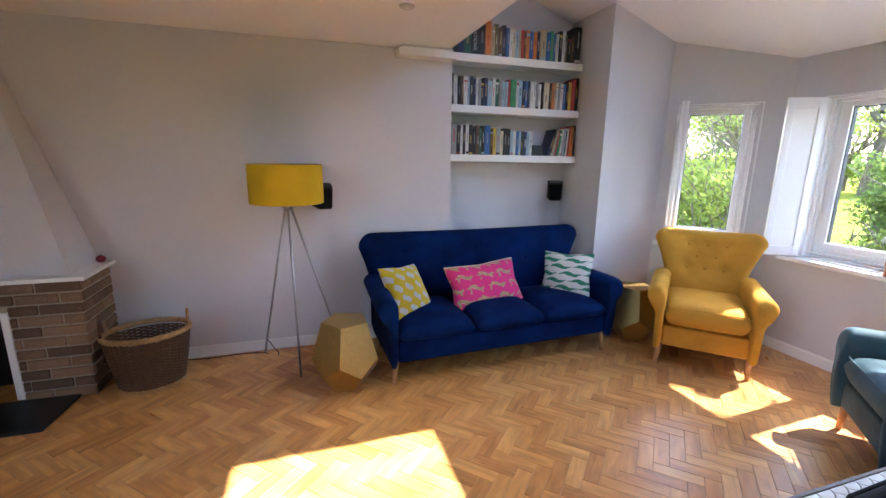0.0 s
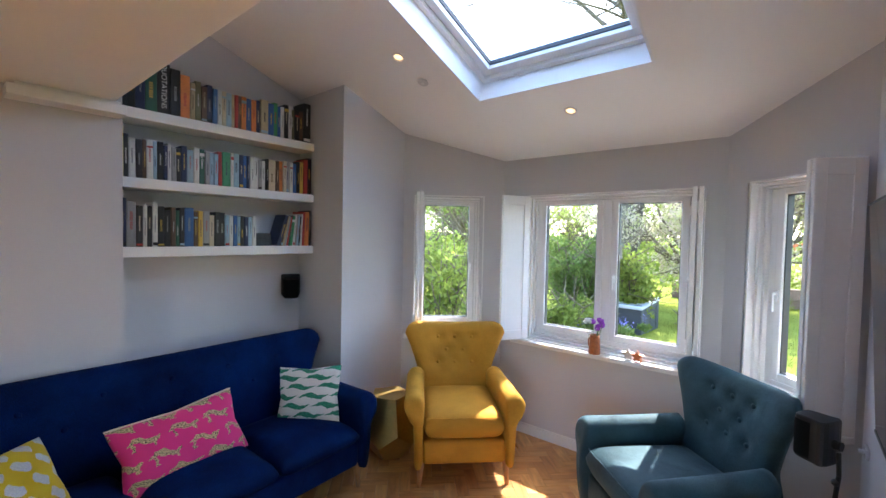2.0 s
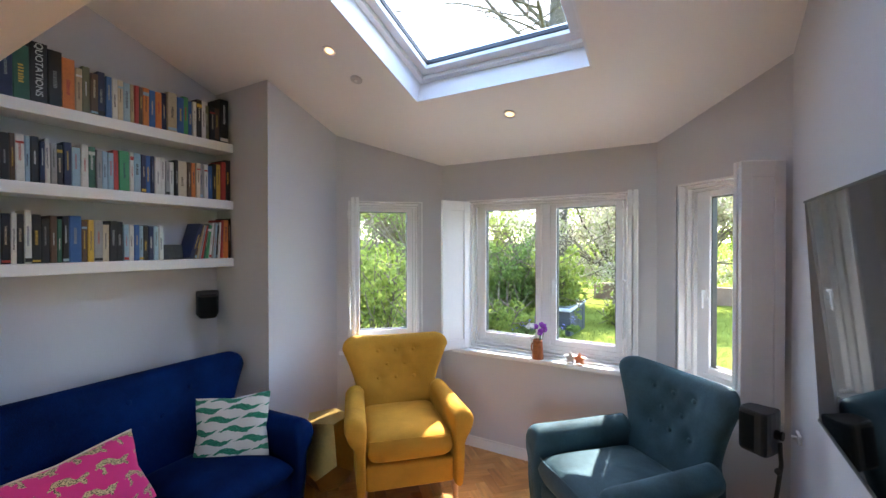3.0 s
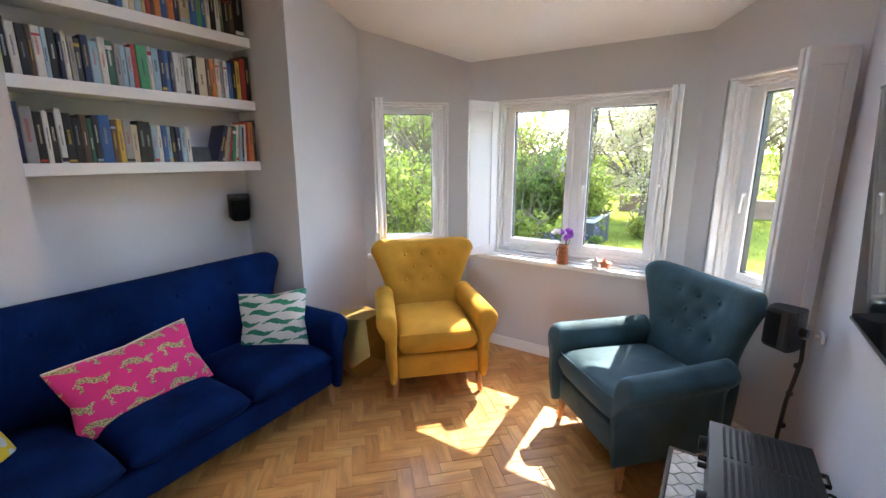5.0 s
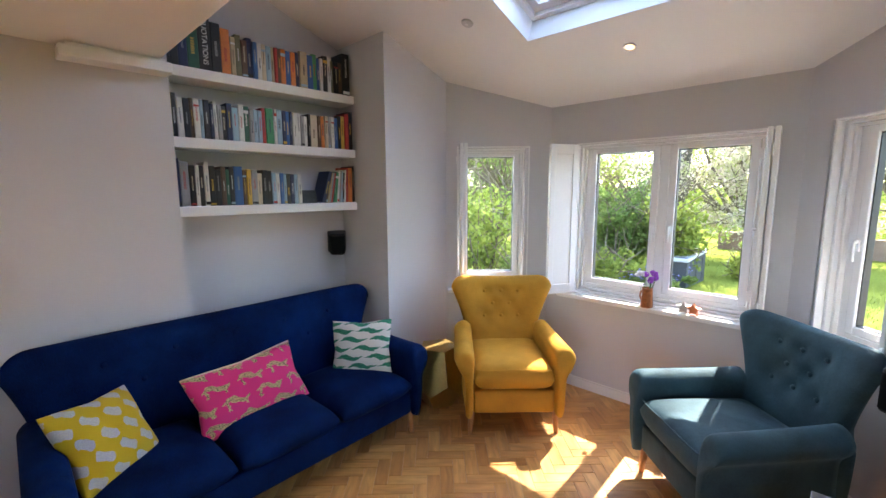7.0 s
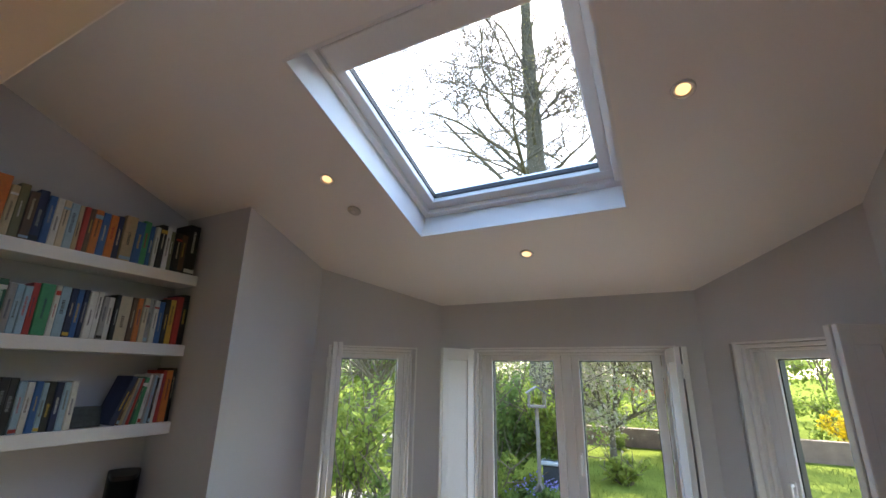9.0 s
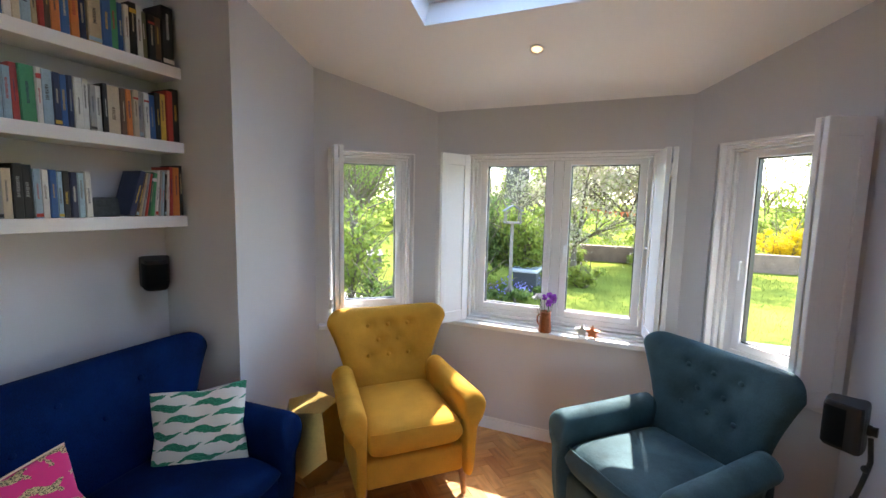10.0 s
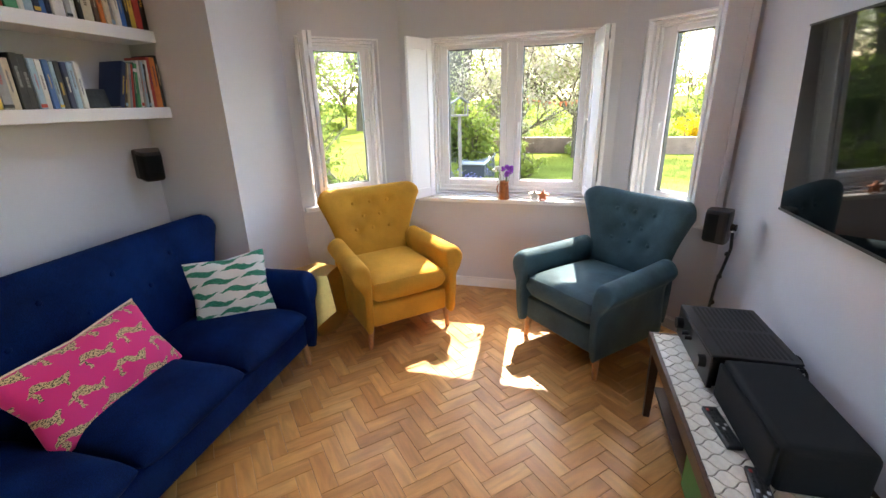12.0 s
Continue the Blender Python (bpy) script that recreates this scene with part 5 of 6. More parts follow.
def leaf_mat(name, a, b, rough=0.55, glow=0.58):
    """Leaves of two tones, letting some light through."""
    m = bpy.data.materials.new(name)
    m.use_nodes = True
    n, l = m.node_tree.nodes, m.node_tree.links
    geo, mix = n.new("ShaderNodeNewGeometry"), n.new("ShaderNodeMix")
    mix.data_type = "RGBA"
    mix.inputs[6].default_value, mix.inputs[7].default_value = (*a, 1), (*b, 1)
    l.new(geo.outputs["Random Per Island"], mix.inputs[0])
    p, tr, sh = n["Principled BSDF"], n.new("ShaderNodeBsdfTranslucent"), n.new("ShaderNodeMixShader")
    p.inputs["Roughness"].default_value, p.inputs["Specular IOR Level"].default_value = rough, 0.2
    l.new(mix.outputs[2], p.inputs["Base Color"]), l.new(mix.outputs[2], tr.inputs["Color"])
    sh.inputs[0].default_value = glow
    l.new(p.outputs[0], sh.inputs[1]), l.new(tr.outputs[0], sh.inputs[2])
    l.new(sh.outputs[0], n["Material Output"].inputs["Surface"])
    return m


def ground_mat():
    m = mat("lawn_turf", (0.135, 0.155, 0.030), 0.95, spec=0.0, vary=0.25, scale=1.3, bump=0.6, fine=40, coords="Object")
    return m


def leaves_mesh(name, pts, size, material, spread=0.35):
    """A mesh of small folded leaves at the given points."""
    n = len(pts)
    pts = np.asarray(pts)
    d = ng.normal(size=(n, 3))
    d /= np.linalg.norm(d, axis=1)[:, None]
    up = ng.normal(size=(n, 3)) * 0.6 + np.array((0, 0, 1.0))
    s = np.cross(d, up)
    s /= np.linalg.norm(s, axis=1)[:, None] + 1e-9
    nn = np.cross(s, d)
    L = size * ng.uniform(1 - spread, 1 + spread, n)[:, None]
    a, c = pts - d * L * 0.5, pts + d * L * 0.5
    b, e = pts + s * L * 0.30 + nn * L * 0.08, pts - s * L * 0.30 + nn * L * 0.08
    vs = np.stack([a, b, c, e], 1).reshape(-1, 3)
    idx = np.arange(n)[:, None] * 4
    f = np.concatenate([idx + np.array([0, 1, 2]), idx + np.array([0, 2, 3])], 0)
    me = bpy.data.meshes.new(name)
    me.from_pydata(vs.tolist(), [], f.tolist())
    me.materials.append(material)
    return me


def clump_points(n, centres, flat=0.8):
    """Points gathered in clumps: centres are (x, y, z, r)."""
    centres = np.asarray(centres)
    k = ng.integers(0, len(centres), n)
    d = ng.normal(size=(n, 3))
    d /= np.linalg.norm(d, axis=1)[:, None]
    r = ng.uniform(0.25, 1.0, n) ** 0.5
    return centres[k, :3] + d * (r * centres[k, 3])[:, None] * np.array((1, 1, flat))


class Limbs:
    """Tapered limbs gathered into one mesh."""
    def __init__(self):
        self.v, self.f, self.tips, self.ring_centres = [], [], [], []

    def limb(self, p, d, length, r, depth, bend=0.25, kids=3, sides=6, lift=0.1):
        segs = 16 if depth < 0 and length > 9 else 5 if depth > 2 else 3
        prev, a = None, Vector(p)
        d = Vector(d).normalized()
        nodes = []
        for s in range(segs + 1):
            rr = r * (1 - 0.55 * s / segs)
            q = d.to_track_quat("Z", "Y")
            base = len(self.v)
            for k in range(sides):
                w = 2 * math.pi * k / sides
                self.v.append(tuple(a + q @ Vector((rr * math.cos(w), rr * math.sin(w), 0))))
            if prev is not None:
                for k in range(sides):
                    self.f.append((prev + k, prev + (k + 1) % sides, base + (k + 1) % sides, base + k))
            prev = base
            nodes.append((a.copy(), d.copy(), rr))
            self.ring_centres.append(a.copy())
            d = (d + Vector((rg.gauss(0, bend), rg.gauss(0, bend), rg.gauss(lift, bend * 0.6))) * 0.5).normalized()
            a = a + d * length / segs
        if depth <= 0:
            self.tips += [n[0] for n in nodes[1:]]
            return
        for k in range(kids):
            n0, nd, nr = nodes[rg.randint(1 if depth < 4 else 2, segs)]
            side = Vector((rg.gauss(0, 1), rg.gauss(0, 1), rg.gauss(0.25, 0.5))).normalized()
            self.limb(n0, nd * 0.55 + side * 0.8, length * rg.uniform(0.5, 0.78), max(0.011, nr * rg.uniform(0.55, 0.8)), depth - 1, bend, kids, max(3, sides - 1), lift)

    def mesh(self, name, material):
        me = bpy.data.meshes.new(name)
        me.from_pydata(self.v, [], self.f)
        me.materials.append(material)
        me.shade_smooth()
        return me


def sub(name, me, parent, label="", kind=""):
    ob = new(name, me)
    ob.parent = parent
    return tagged(ob, label, kind=kind)


BARK = mat("grey_bark", (0.085, 0.072, 0.058), 0.9, vary=0.35, scale=5, bump=0.8, fine=25)
TWIG = mat("brown_twig", (0.10, 0.075, 0.05), 0.9, vary=0.25, scale=9, bump=0.3)
LEAF_A = leaf_mat("fresh_leaves", (0.13, 0.18, 0.028), (0.24, 0.28, 0.06), glow=0.55)
LEAF_B = leaf_mat("dark_leaves", (0.085, 0.14, 0.032), (0.16, 0.205, 0.052))
LEAF_C = leaf_mat("young_leaves", (0.20, 0.21, 0.05), (0.30, 0.26, 0.08))
BLOSSOM = leaf_mat("pale_blossom", (0.50, 0.40, 0.36), (0.32, 0.34, 0.14))
YELLOWB = leaf_mat("yellow_bloom", (0.52, 0.36, 0.008), (0.62, 0.46, 0.02))
HEDGE = leaf_mat("hedge_leaves", (0.13, 0.18, 0.028), (0.22, 0.26, 0.055), glow=0.55)

bm = bmesh.new()
n = 48
grid = [[None] * (n + 1) for _ in range(n + 1)]
for i in range(n + 1):
    for j in range(n + 1):
        u, v = 2 * i / n - 1, 2 * j / n - 1
        x, y = 400 * u * abs(u) ** 1.6, 400 * v * abs(v) ** 1.6
        far = max(0.0, math.hypot(x, y) - 22)
        z = GZ + min(2.2, 0.030 * far) + (0.03 * noise.noise(Vector((x * 0.3, y * 0.3, 0))) if math.hypot(x - 3.9, y - 1.7) > 3 else 0)
        grid[i][j] = bm.verts.new((x, y, z - (0.12 if -3.4 < x < 4.4 and -2.8 < y < 4.4 else 0)))
for i in range(n):
    for j in range(n):
        bm.faces.new((grid[i][j], grid[i + 1][j], grid[i + 1][j + 1], grid[i][j + 1]))
structure(part("ground", bm, ground_mat(), smooth=True), "sunlit mown lawn running out to a meadow", "ground")
# added pale paving where lawn belongs; it bounces daylight into the bay
bm = bmesh.new()
boxbm(bm, 4.05, 7.6, -4, 6.2, GZ - 0.05, GZ + 0.045, None, 0.01)
structure(part("pavement", bm, mat("paving_stone", (0.30, 0.26, 0.22), 0.85, vary=0.2, scale=3, bump=0.4)), "added pale stone path outside the bay window", "path")

# grass blades over the near lawn
NB = 26000
bx, by = ng.uniform(7.5, 17, NB), ng.uniform(-7.5, 9, NB)
bh = ng.uniform(0.03, 0.075, NB)
aa = ng.uniform(0, 6.28, NB)
w = 0.006
bz = np.full(NB, GZ - 0.02)
v0 = np.stack([bx - w * np.cos(aa), by - w * np.sin(aa), bz], 1)
v1 = np.stack([bx + w * np.cos(aa), by + w * np.sin(aa), bz], 1)
v2 = np.stack([bx + ng.normal(0, 0.025, NB), by + ng.normal(0, 0.025, NB), bz + bh + 0.02], 1)
me = bpy.data.meshes.new("grass")
me.from_pydata(np.stack([v0, v1, v2], 1).reshape(-1, 3).tolist(), [], np.arange(NB * 3).reshape(-1, 3).tolist())
me.materials.append(leaf_mat("grass_blade", (0.12, 0.155, 0.025), (0.19, 0.22, 0.05)))
tagged(new("grass", me), "short bright green grass on the lawn", "grass", kind="stuff")


def shrub(x, y, w, d, h, count, size, material, label, stems=14, name="shrub", base=0.12, seed=1):
    t = thing(name, pose(x, y, GZ), label, name.replace("_", " "))
    r = random.Random(seed)
    centres = []
    lb = Limbs()
    for k in range(stems):
        a, q = r.uniform(0, 6.28), r.uniform(0.1, 1) ** 0.6
        top = Vector((w / 2 * q * math.cos(a), d / 2 * q * math.sin(a), h * r.uniform(0.55, 1.0) * (1 - 0.35 * q * q)))
        lb.limb((top.x * 0.25, top.y * 0.25, -0.03), top - Vector((top.x * 0.3, top.y * 0.3, 0)), top.length, 0.014, 1, 0.12, 3, 5)
        for s in (1.0, 0.78, 0.58, 0.4):
            if s * h > base:
                centres.append((top.x * s + r.gauss(0, 0.06), top.y * s + r.gauss(0, 0.06), top.z * s, r.uniform(0.10, 0.24) * (w + h) / 2.6))
    sub("branches", lb.mesh("branches", TWIG), t)
    pts = clump_points(count, centres)
    pts = pts[pts[:, 2] > 0.02]
    sub("foliage", leaves_mesh("foliage", pts, size, material), t)
    return t


shrub(9.9, 4.35, 2.3, 2.0, 2.15, 11000, 0.085, LEAF_B, "large rounded dark green garden shrub", 26, seed=2)
shrub(9.6, 3.15, 1.5, 1.2, 1.95, 5500, 0.085, LEAF_A, "bright green leafy shrub behind the bird table", 18, seed=3)
shrub(8.2, 3.9, 1.4, 0.9, 0.75, 4000, 0.06, LEAF_A, "low green border plants below the shrub", 16, seed=4)
shrub(6.5, 5.55, 1.7, 1.5, 2.35, 3000, 0.095, LEAF_A, "tall loose shrub with fresh green leaves by the window", 20, seed=5)
shrub(7.0, 6.9, 1.8, 1.5, 2.0, 2400, 0.10, LEAF_A, "airy green shrub beside the path", 16, seed=6)
shrub(6.4, 4.6, 1.1, 0.9, 0.75, 3500, 0.05, LEAF_B, "low bushy green plant under the bay window", 14, seed=7)
shrub(10.7, 2.05, 0.8, 0.8, 0.5, 1300, 0.10, leaf_mat("arching_leaves", (0.24, 0.29, 0.05), (0.34, 0.37, 0.09), glow=0.65), "clump of arching green grass-like leaves", 14, seed=8)
shrub(16.8, -3.35, 1.9, 1.6, 1.45, 9000, 0.06, YELLOWB, "rounded bush covered in bright yellow bloom", 20, seed=9)
shrub(17.6, -5.0, 1.6, 1.4, 1.0, 3500, 0.07, LEAF_B, "low dark green bush by the wall", 14, seed=10)
shrub(15.0, 2.6, 1.0, 0.6, 0.6, 2200, 0.06, LEAF_A, "small green plants along the low wall", 10, seed=11)
shrub(15.0, 0.9, 1.4, 0.6, 0.45, 2200, 0.06, LEAF_A, "small green plants along the low wall", 10, seed=12)
# bluebells by the bird table
bells = thing("bluebells", pose(8.35, 3.05, GZ), "patch of blue-violet flowers at the lawn edge", "flowers")
pts = clump_points(900, [(rg.uniform(-0.45, 0.5), rg.uniform(-0.4, 0.5), rg.uniform(0.12, 0.32), 0.12) for _ in range(16)])
sub("foliage", leaves_mesh("foliage", pts * np.array((1, 1, 0.7)), 0.11, LEAF_B), bells)
sub("bloom", leaves_mesh("bloom", pts[:160] + np.array((0, 0, 0.06)), 0.045, leaf_mat("violet_bloom", (0.16, 0.14, 0.42), (0.28, 0.26, 0.55))), bells)

# big tree seen through the window and the roof window
tree = thing("tree", pose(13.4, 4.28, GZ), "tall spreading tree with a grey trunk and young leaves", "tree")
trunk = Limbs()
trunk.limb((0, 0, -0.1), (0.02, 0.01, 1), 16.5, 0.42, -1, 0.03, 0, 14)
sub("trunk", trunk.mesh("trunk", BARK), tree)
crown = Limbs()
for k in range(26):
    z = 4.6 + 0.34 * k
    a = k * 2.4 + rg.uniform(-0.4, 0.4)
    reach = 0.55 if z > 7.0 and math.sin(a) < -0.1 else 1.0
    near = min(trunk.ring_centres, key=lambda c: abs(c[2] - z))
    crown.limb(near, (math.cos(a), math.sin(a), 0.35 + 0.02 * k), (4.8 - 0.09 * k) * reach, 0.095 - 0.002 * k, 4, 0.34, 4, 5, 0.05)
sub("branches", crown.mesh("branches", BARK), tree)
tp = np.array([tuple(p) for p in crown.tips])
tp = tp[ng.integers(0, len(tp), 7000)] + ng.normal(0, 0.10, (7000, 3))
sub("foliage", leaves_mesh("foliage", tp, 0.045, LEAF_C), tree)


def small_tree(x, y, h, spread, count, size, leaf, label, seed, trunk_r=0.09, fork=0.3):
    t = thing("tree", pose(x, y, GZ), label, "tree")
    lb = Limbs()
    lb.limb((0, 0, -0.1), (0.05, 0.02, 1), h * fork, trunk_r, -1, 0.08, 0, 8)
    for k in range(7):
        a = k * 2.4
        lb.limb((0, 0, h * fork * rg.uniform(0.6, 0.95)), (math.cos(a) * spread, math.sin(a) * spread, 0.8), h * 0.45, trunk_r * 0.55, 3, 0.3, 3, 6, 0.08)
    sub("trunk", lb.mesh("trunk", TWIG), t)
    p = np.array([tuple(q) for q in lb.tips])
    p = p[ng.integers(0, len(p), count)] + ng.normal(0, 0.16, (count, 3))
    sub("foliage", leaves_mesh("foliage", p, size, leaf), t)


small_tree(13.2, 2.55, 4.6, 1.1, 15000, 0.085, BLOSSOM, "low spreading fruit tree with pale blossom", 1, 0.10, 0.25)
small_tree(14.4, 0.9, 5.2, 1.0, 17000, 0.09, BLOSSOM, "spreading blossom tree over the low wall", 2, 0.09, 0.3)
small_tree(16.4, -0.7, 6.6, 0.7, 12000, 0.09, LEAF_A, "slender green tree behind the low wall", 3, 0.07, 0.35)
small_tree(25.5, 13.4, 8.5, 0.5, 5000, 0.12, LEAF_B, "ivy-clad tree standing at the meadow edge", 4, 0.30, 0.6)
for k in range(9):
    small_tree(20 + rg.uniform(0, 4), -4.2 - k * 1.0, rg.uniform(4.0, 5.6), 0.35, 1800, 0.09, HEDGE, "thin sapling in the copse beyond the lawn", 5 + k, 0.05, 0.5)

for k in range(8):
    small_tree(24 + rg.uniform(0, 5), -3.0 + 2.6 * k, rg.uniform(5.0, 7.0), 0.7, 3500, 0.12, (HEDGE, LEAF_A)[k % 2], "leafy field tree beyond the garden hedge", 20 + k, 0.12, 0.35)
for k in range(7):
    small_tree(17 + 1.5 * k, 12.5 + 1.2 * k, rg.uniform(5.5, 7.5), 0.8, 4000, 0.12, (LEAF_B, LEAF_A)[k % 2], "broad green tree at the meadow edge", 40 + k, 0.13, 0.3)

# low wall, hedges and far woods
bm = bmesh.new()
boxbm(bm, 15.6, 15.9, -9, 3.6, GZ - 0.1, 0.32, None, 0.01)
tagged(part("garden_wall", bm, mat("sleeper_brown", (0.17, 0.11, 0.08), 0.9, vary=0.3, scale=2.5, bump=0.5)), "low brown retaining wall across the lawn", "wall")


def hedge(x0, y0, x1, y1, h, depth, count, size, material, label):
    t = thing("hedge", pose(0, 0, GZ), label, "hedge")
    cs = []
    for k in range(60):
        s = k / 59
        cs += [(x0 + (x1 - x0) * s + rg.gauss(0, depth * 0.4), y0 + (y1 - y0) * s + rg.gauss(0, depth * 0.4), rg.uniform(0.2, 1.0) * h * rg.uniform(0.75, 1.1), rg.uniform(0.5, 1.0) * max(0.5, h * 0.30)) for _ in range(3)]
    sub("foliage", leaves_mesh("foliage", clump_points(count, cs), size, material), t, kind="stuff")


hedge(19, -14, 19.5, 5, 1.5, 1.0, 12000, 0.12, HEDGE, "loose hedge of mixed shrubs behind the wall")
hedge(30, 4, 22, 26, 1.7, 0.8, 12000, 0.16, HEDGE, "field hedge at the far side of the meadow")
hedge(34, -26, 40, 12, 3.6, 2.0, 16000, 0.25, HEDGE, "line of hedgerow trees in the distance")
hedge(48, 10, 30, 48, 5.5, 2.5, 14000, 0.35, LEAF_B, "distant dark wood on the skyline")

# bird table and storage chest
OLDWOOD = mat("weathered_wood", (0.13, 0.11, 0.09), 0.85, vary=0.2, scale=14, bump=0.4)
ROOF_FELT = mat("roof_felt", (0.11, 0.112, 0.12), 0.95, vary=0.2, spec=0.1)
bird = thing("bird_table", pose(8.62, 3.2, GZ, 0, 0, 20), "weathered wooden bird table with a pitched roof", "bird table")
cuboid("post", -0.03, 0.03, -0.03, 0.03, 0, 1.46, OLDWOOD, bird)
cuboid("tray", -0.18, 0.18, -0.15, 0.15, 1.46, 1.49, OLDWOOD, bird)
for x in (-0.17, 0.17):
    for y in (-0.13, 0.13):
        cuboid("roof_post", x - 0.012, x + 0.012, y - 0.012, y + 0.012, 1.49, 1.69, OLDWOOD, bird)
for sg in (1, -1):
    cuboid("roof_panel", -0.19, 0.19, 0, 0.21, -0.008, 0.008, ROOF_FELT, bird, m=Matrix.Translation((0, 0, 1.80)) @ Matrix.Rotation(math.pi if sg < 0 else 0, 4, "Z") @ Matrix.Rotation(radians(-33), 4, "X"))
for a in range(4):
    cuboid("foot_brace", -0.02, 0.02, 0.0, 0.36, -0.02, 0.02, OLDWOOD, bird, m=Matrix.Rotation(a * math.pi / 2 + 0.4, 4, "Z") @ Matrix.Translation((0, 0, 0.30)) @ Matrix.Rotation(radians(-52), 4, "X"))
CHEST = mat("grey_chest", (0.025, 0.028, 0.033), 0.55, vary=0.08, scale=6)
LIDM = mat("pale_lid", (0.34, 0.35, 0.36), 0.45, vary=0.08, scale=6)
chest = thing("storage_chest", pose(9.60, 3.00, GZ, 0, 0, -4), "dark grey garden storage chest with a paler lid", "storage chest")
cuboid("body", -0.50, 0.50, -0.24, 0.24, 0.0, 0.56, CHEST, chest, bevel=0.015)
cuboid("lid", -0.53, 0.53, -0.27, 0.27, 0.530, 0.595, LIDM, chest, bevel=0.02, m=Matrix.Rotation(radians(-5), 4, "Y"))
for x in (-0.32, 0.0, 0.32):
    cuboid("rib", x - 0.02, x + 0.02, -0.25, -0.241, 0.05, 0.50, CHEST, chest)
log = thing("bench", pose(10.5, 7.4, GZ, 0, 0, 35), "dark wooden bench at the edge of the lawn", "bench")
cuboid("seat_board", -0.7, 0.7, -0.2, 0.2, 0.42, 0.47, OLDWOOD, log)
for x in (-0.55, 0.55):
    cuboid("leg", x - 0.05, x + 0.05, -0.17, 0.17, 0, 0.42, OLDWOOD, log)

# bunting strung between the fruit trees
FLAG = mat("faded_red_flag", (0.55, 0.14, 0.06), 0.8, vary=0.15, scale=20)
bunting = thing("bunting", Matrix.Identity(4), "string of faded red triangular flags between the fruit trees", "bunting")
string = [Vector((13.4, 2.5 - 2.1 * k / 14, 1.62 - 0.16 * math.sin(math.pi * k / 14))) for k in range(15)]
bm = bmesh.new()
for a, b in zip(string, string[1:]):
    tube(bm, a, b, 0.004, None, 5)
part("string", bm, FLAG, bunting)
for a, b in zip(string, string[1:]):
    bm = bmesh.new()
    mid = (a + b) / 2
    loft(bm, [[(p.x + dx, p.y, p.z) for p in (a * 0.85 + b * 0.15, b * 0.85 + a * 0.15, mid - Vector((0, 0, 0.15)))] for dx in (-0.002, 0.002)])
    part("flag", bm, FLAG, bunting)

# ---- herringbone floor ----
def plank_material():
    m = bpy.data.materials.new("oak_plank")
    m.use_nodes = True
    nt = m.node_tree
    n, l = nt.nodes, nt.links
    b = n["Principled BSDF"]
    tc, info, geo = n.new("ShaderNodeTexCoord"), n.new("ShaderNodeObjectInfo"), n.new("ShaderNodeNewGeometry")
    add, fr = n.new("ShaderNodeMath"), n.new("ShaderNodeMath")
    add.operation, fr.operation = "ADD", "FRACT"
    l.new(info.outputs["Random"], add.inputs[0]), l.new(geo.outputs["Random Per Island"], add.inputs[1]), l.new(add.outputs[0], fr.inputs[0])
    off = n.new("ShaderNodeVectorMath")
    off.operation = "MULTIPLY_ADD"
    comb = n.new("ShaderNodeCombineXYZ")
    for i in range(3):
        l.new(fr.outputs[0], comb.inputs[i])
    off.inputs[1].default_value = (37.0, 53.0, 71.0)
    l.new(comb.outputs[0], off.inputs[0]), l.new(tc.outputs["Object"], off.inputs[2])
    sc = n.new("ShaderNodeVectorMath")
    sc.operation, sc.inputs[1].default_value = "MULTIPLY", (4.5, 30.0, 10.0)
    l.new(off.outputs[0], sc.inputs[0])
    grain, cloud = n.new("ShaderNodeTexNoise"), n.new("ShaderNodeTexNoise")
    grain.inputs["Scale"].default_value, grain.inputs["Detail"].default_value, grain.inputs["Distortion"].default_value = 1.0, 5, 0.6
    l.new(sc.outputs[0], grain.inputs["Vector"])
    sc2 = n.new("ShaderNodeVectorMath")
    sc2.operation, sc2.inputs[1].default_value = "MULTIPLY", (5.0, 14.0, 5.0)
    l.new(off.outputs[0], sc2.inputs[0]), l.new(sc2.outputs[0], cloud.inputs["Vector"])
    cloud.inputs["Scale"].default_value = 1.0
    tone = n.new("ShaderNodeValToRGB")
    tone.color_ramp.elements[0].color, tone.color_ramp.elements[1].color = (0.37, 0.155, 0.040, 1), (0.70, 0.385, 0.140, 1)
    mid = tone.color_ramp.elements.new(0.5)
    mid.color = (0.545, 0.262, 0.080, 1)
    k1, k2 = n.new("ShaderNodeMath"), n.new("ShaderNodeMath")
    k1.operation, k2.operation = "MULTIPLY_ADD", "MULTIPLY_ADD"
    k1.inputs[1].default_value, k2.inputs[1].default_value = 0.62, 0.95
    l.new(fr.outputs[0], k1.inputs[0]), l.new(cloud.outputs["Fac"], k2.inputs[0])
    k2.inputs[2].default_value = -0.28
    l.new(k2.outputs[0], k1.inputs[2]), l.new(k1.outputs[0], tone.inputs["Fac"])
    dark = n.new("ShaderNodeMapRange")
    dark.inputs["From Min"].default_value, dark.inputs["From Max"].default_value = 0.30, 0.62
    dark.inputs["To Min"].default_value, dark.inputs["To Max"].default_value = 0.74, 1.07
    l.new(grain.outputs["Fac"], dark.inputs["Value"])
    mul = n.new("ShaderNodeVectorMath")
    mul.operation = "SCALE"
    l.new(tone.outputs["Color"], mul.inputs[0]), l.new(dark.outputs[0], mul.inputs["Scale"])
    l.new(mul.outputs[0], b.inputs["Base Color"])
    rg = n.new("ShaderNodeMapRange")
    rg.inputs["To Min"].default_value, rg.inputs["To Max"].default_value = 0.24, 0.40
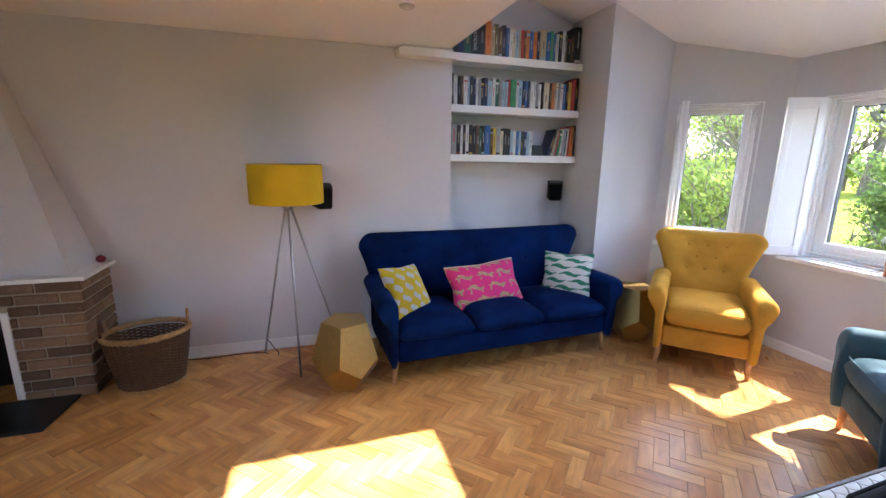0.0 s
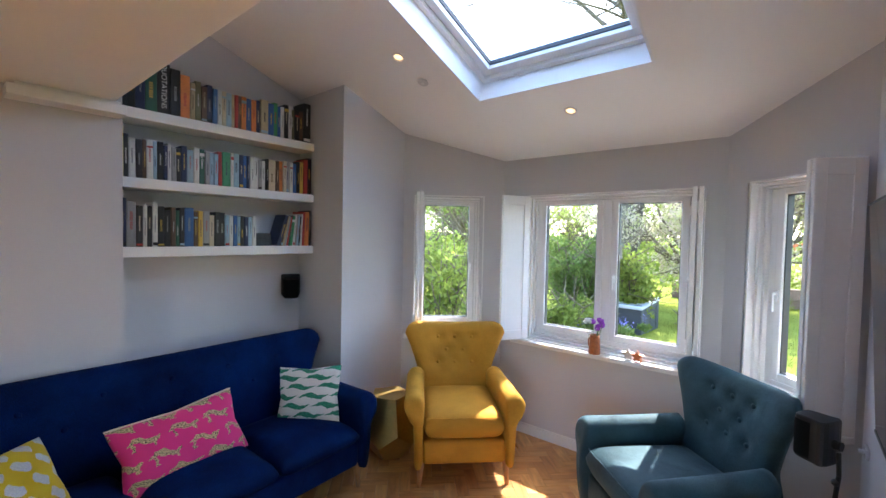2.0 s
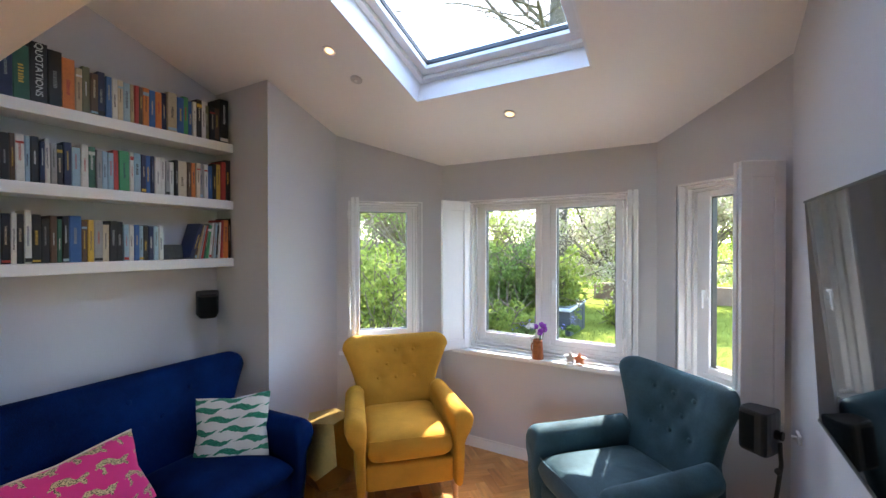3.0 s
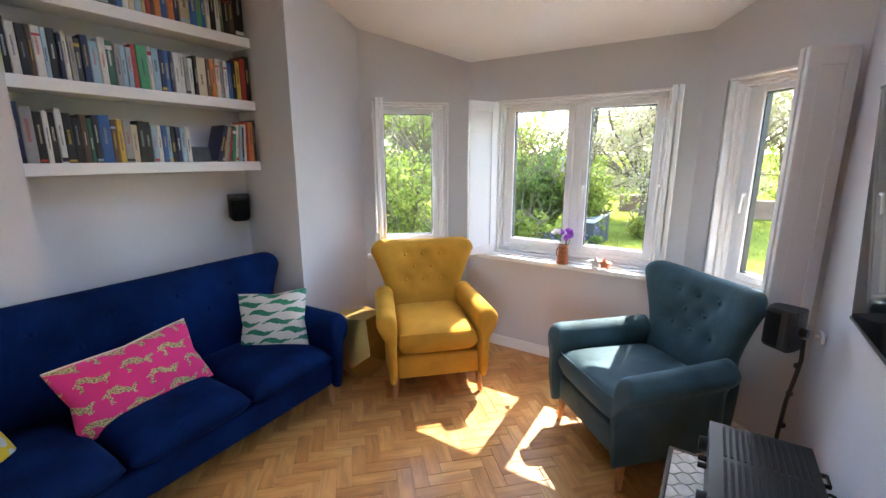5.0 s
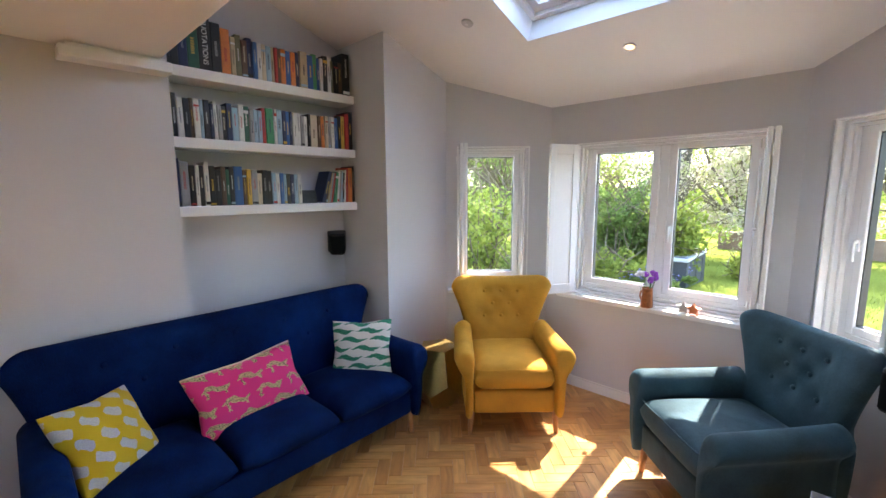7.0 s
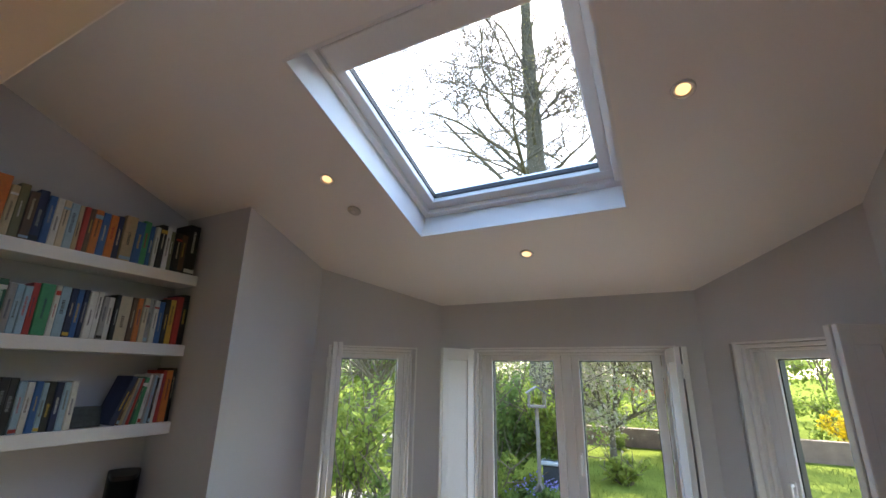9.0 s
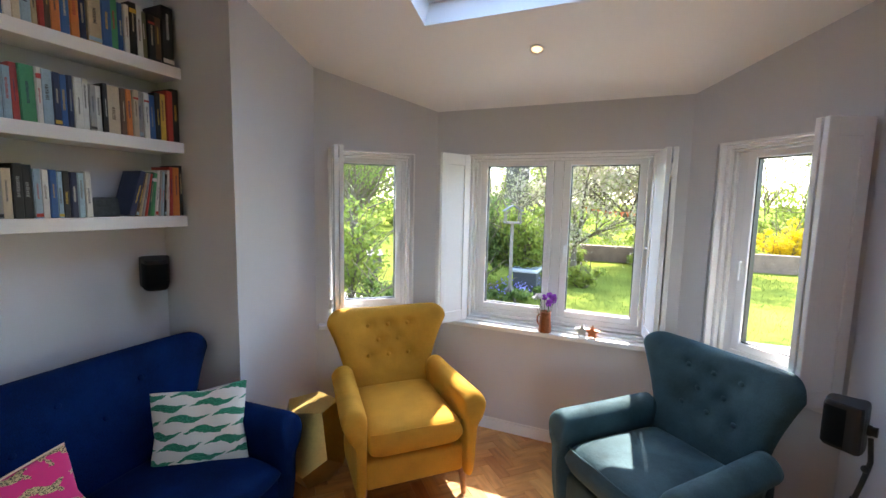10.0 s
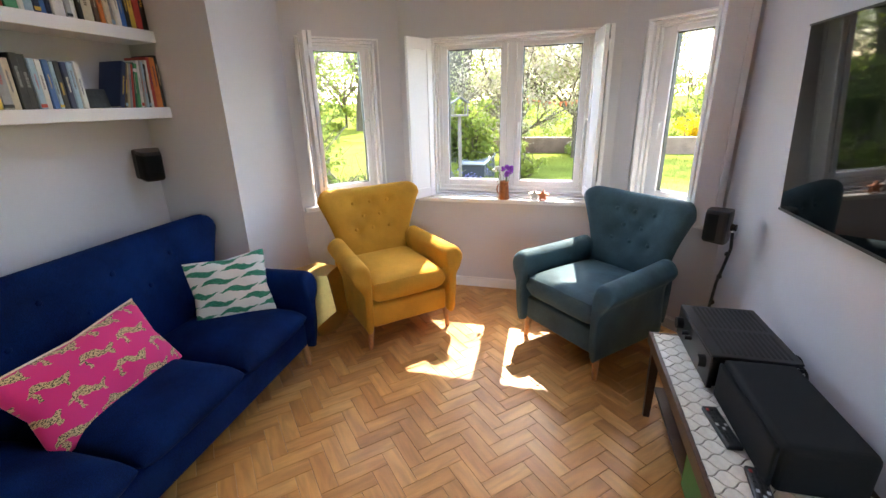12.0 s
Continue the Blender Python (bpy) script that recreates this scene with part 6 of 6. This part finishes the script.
    l.new(cloud.outputs["Fac"], rg.inputs["Value"]), l.new(rg.outputs[0], b.inputs["Roughness"])
    bp = n.new("ShaderNodeBump")
    bp.inputs["Strength"].default_value, bp.inputs["Distance"].default_value = 0.12, 0.002
    l.new(grain.outputs["Fac"], bp.inputs["Height"]), l.new(bp.outputs[0], b.inputs["Normal"])
    return m


OAK = plank_material()
PW, PN = 0.0735, 3
PL = PW * PN
OX, OY = 2.188, 1.801
floor_ob = bpy.data.objects["floor"]
plank_mesh = None
turn = {0: Matrix.Rotation(radians(-45), 4, "Z"), 1: Matrix.Rotation(radians(45), 4, "Z")}


def plank_bm(bm, m):
    boxbm(bm, -PL / 2 + 0.0005, PL / 2 - 0.0005, -PW / 2 + 0.0005, PW / 2 - 0.0005, -0.012, 0.0, m, 0.0012, 1)


pb = bmesh.new()
plank_bm(pb, None)
plank_mesh = finish("plank", pb, OAK)
rp = random.Random(9)
verts_of = {0: [], 1: []}
c45 = PW / math.sqrt(2)
pieces = []
for k in range(-90, 90):
    for j in range(-16, 16):
        pieces.append((0, k + 2 * PN * j + PN / 2, k + 0.5))                    # along a
        pieces.append((1, k + 0.5, k + 1 - 1.5 * PN - 2 * PN * j))              # along b
count = 0
for kind, a, b in pieces:
    x, y = OX + (a + b) * c45, OY + (b - a) * c45
    if not (-2.6 < x < 3.75 and -2.4 < y < 3.76):
        continue
    near = 0.95 < x < 2.95 and 0.95 < y < 2.75
    tilt = (rp.gauss(0, 0.05), rp.gauss(0, 0.05))
    dz = rp.uniform(-0.0004, 0.0)
    if near and count < 300:
        ob = new("plank", plank_mesh)
        ob.parent = floor_ob
        ob.matrix_world = pose(x, y, dz, tilt[0], tilt[1], -45 if kind == 0 else 45)
        count += 1
    else:
        verts_of[kind].append((turn[kind].inverted() @ Vector((x, y, dz)), tilt))
bpy.context.view_layer.update()
src = [v.co.copy() for v in plank_mesh.vertices]
polys = [tuple(p.vertices) for p in plank_mesh.polygons]
for kind in (0, 1):
    vs, fs = [], []
    for p, tilt in verts_of[kind]:
        base = len(vs)
        r = Euler((radians(tilt[0]), radians(tilt[1]), 0)).to_matrix()
        vs += [tuple(r @ c + p) for c in src]
        fs += [tuple(i + base for i in f) for f in polys]
    me = bpy.data.meshes.new("planks")
    me.from_pydata(vs, [], fs)
    me.materials.append(OAK)
    ob = new("planks", me)
    ob.parent = floor_ob
    ob.matrix_world = turn[kind]
    tagged(ob, kind="stuff")
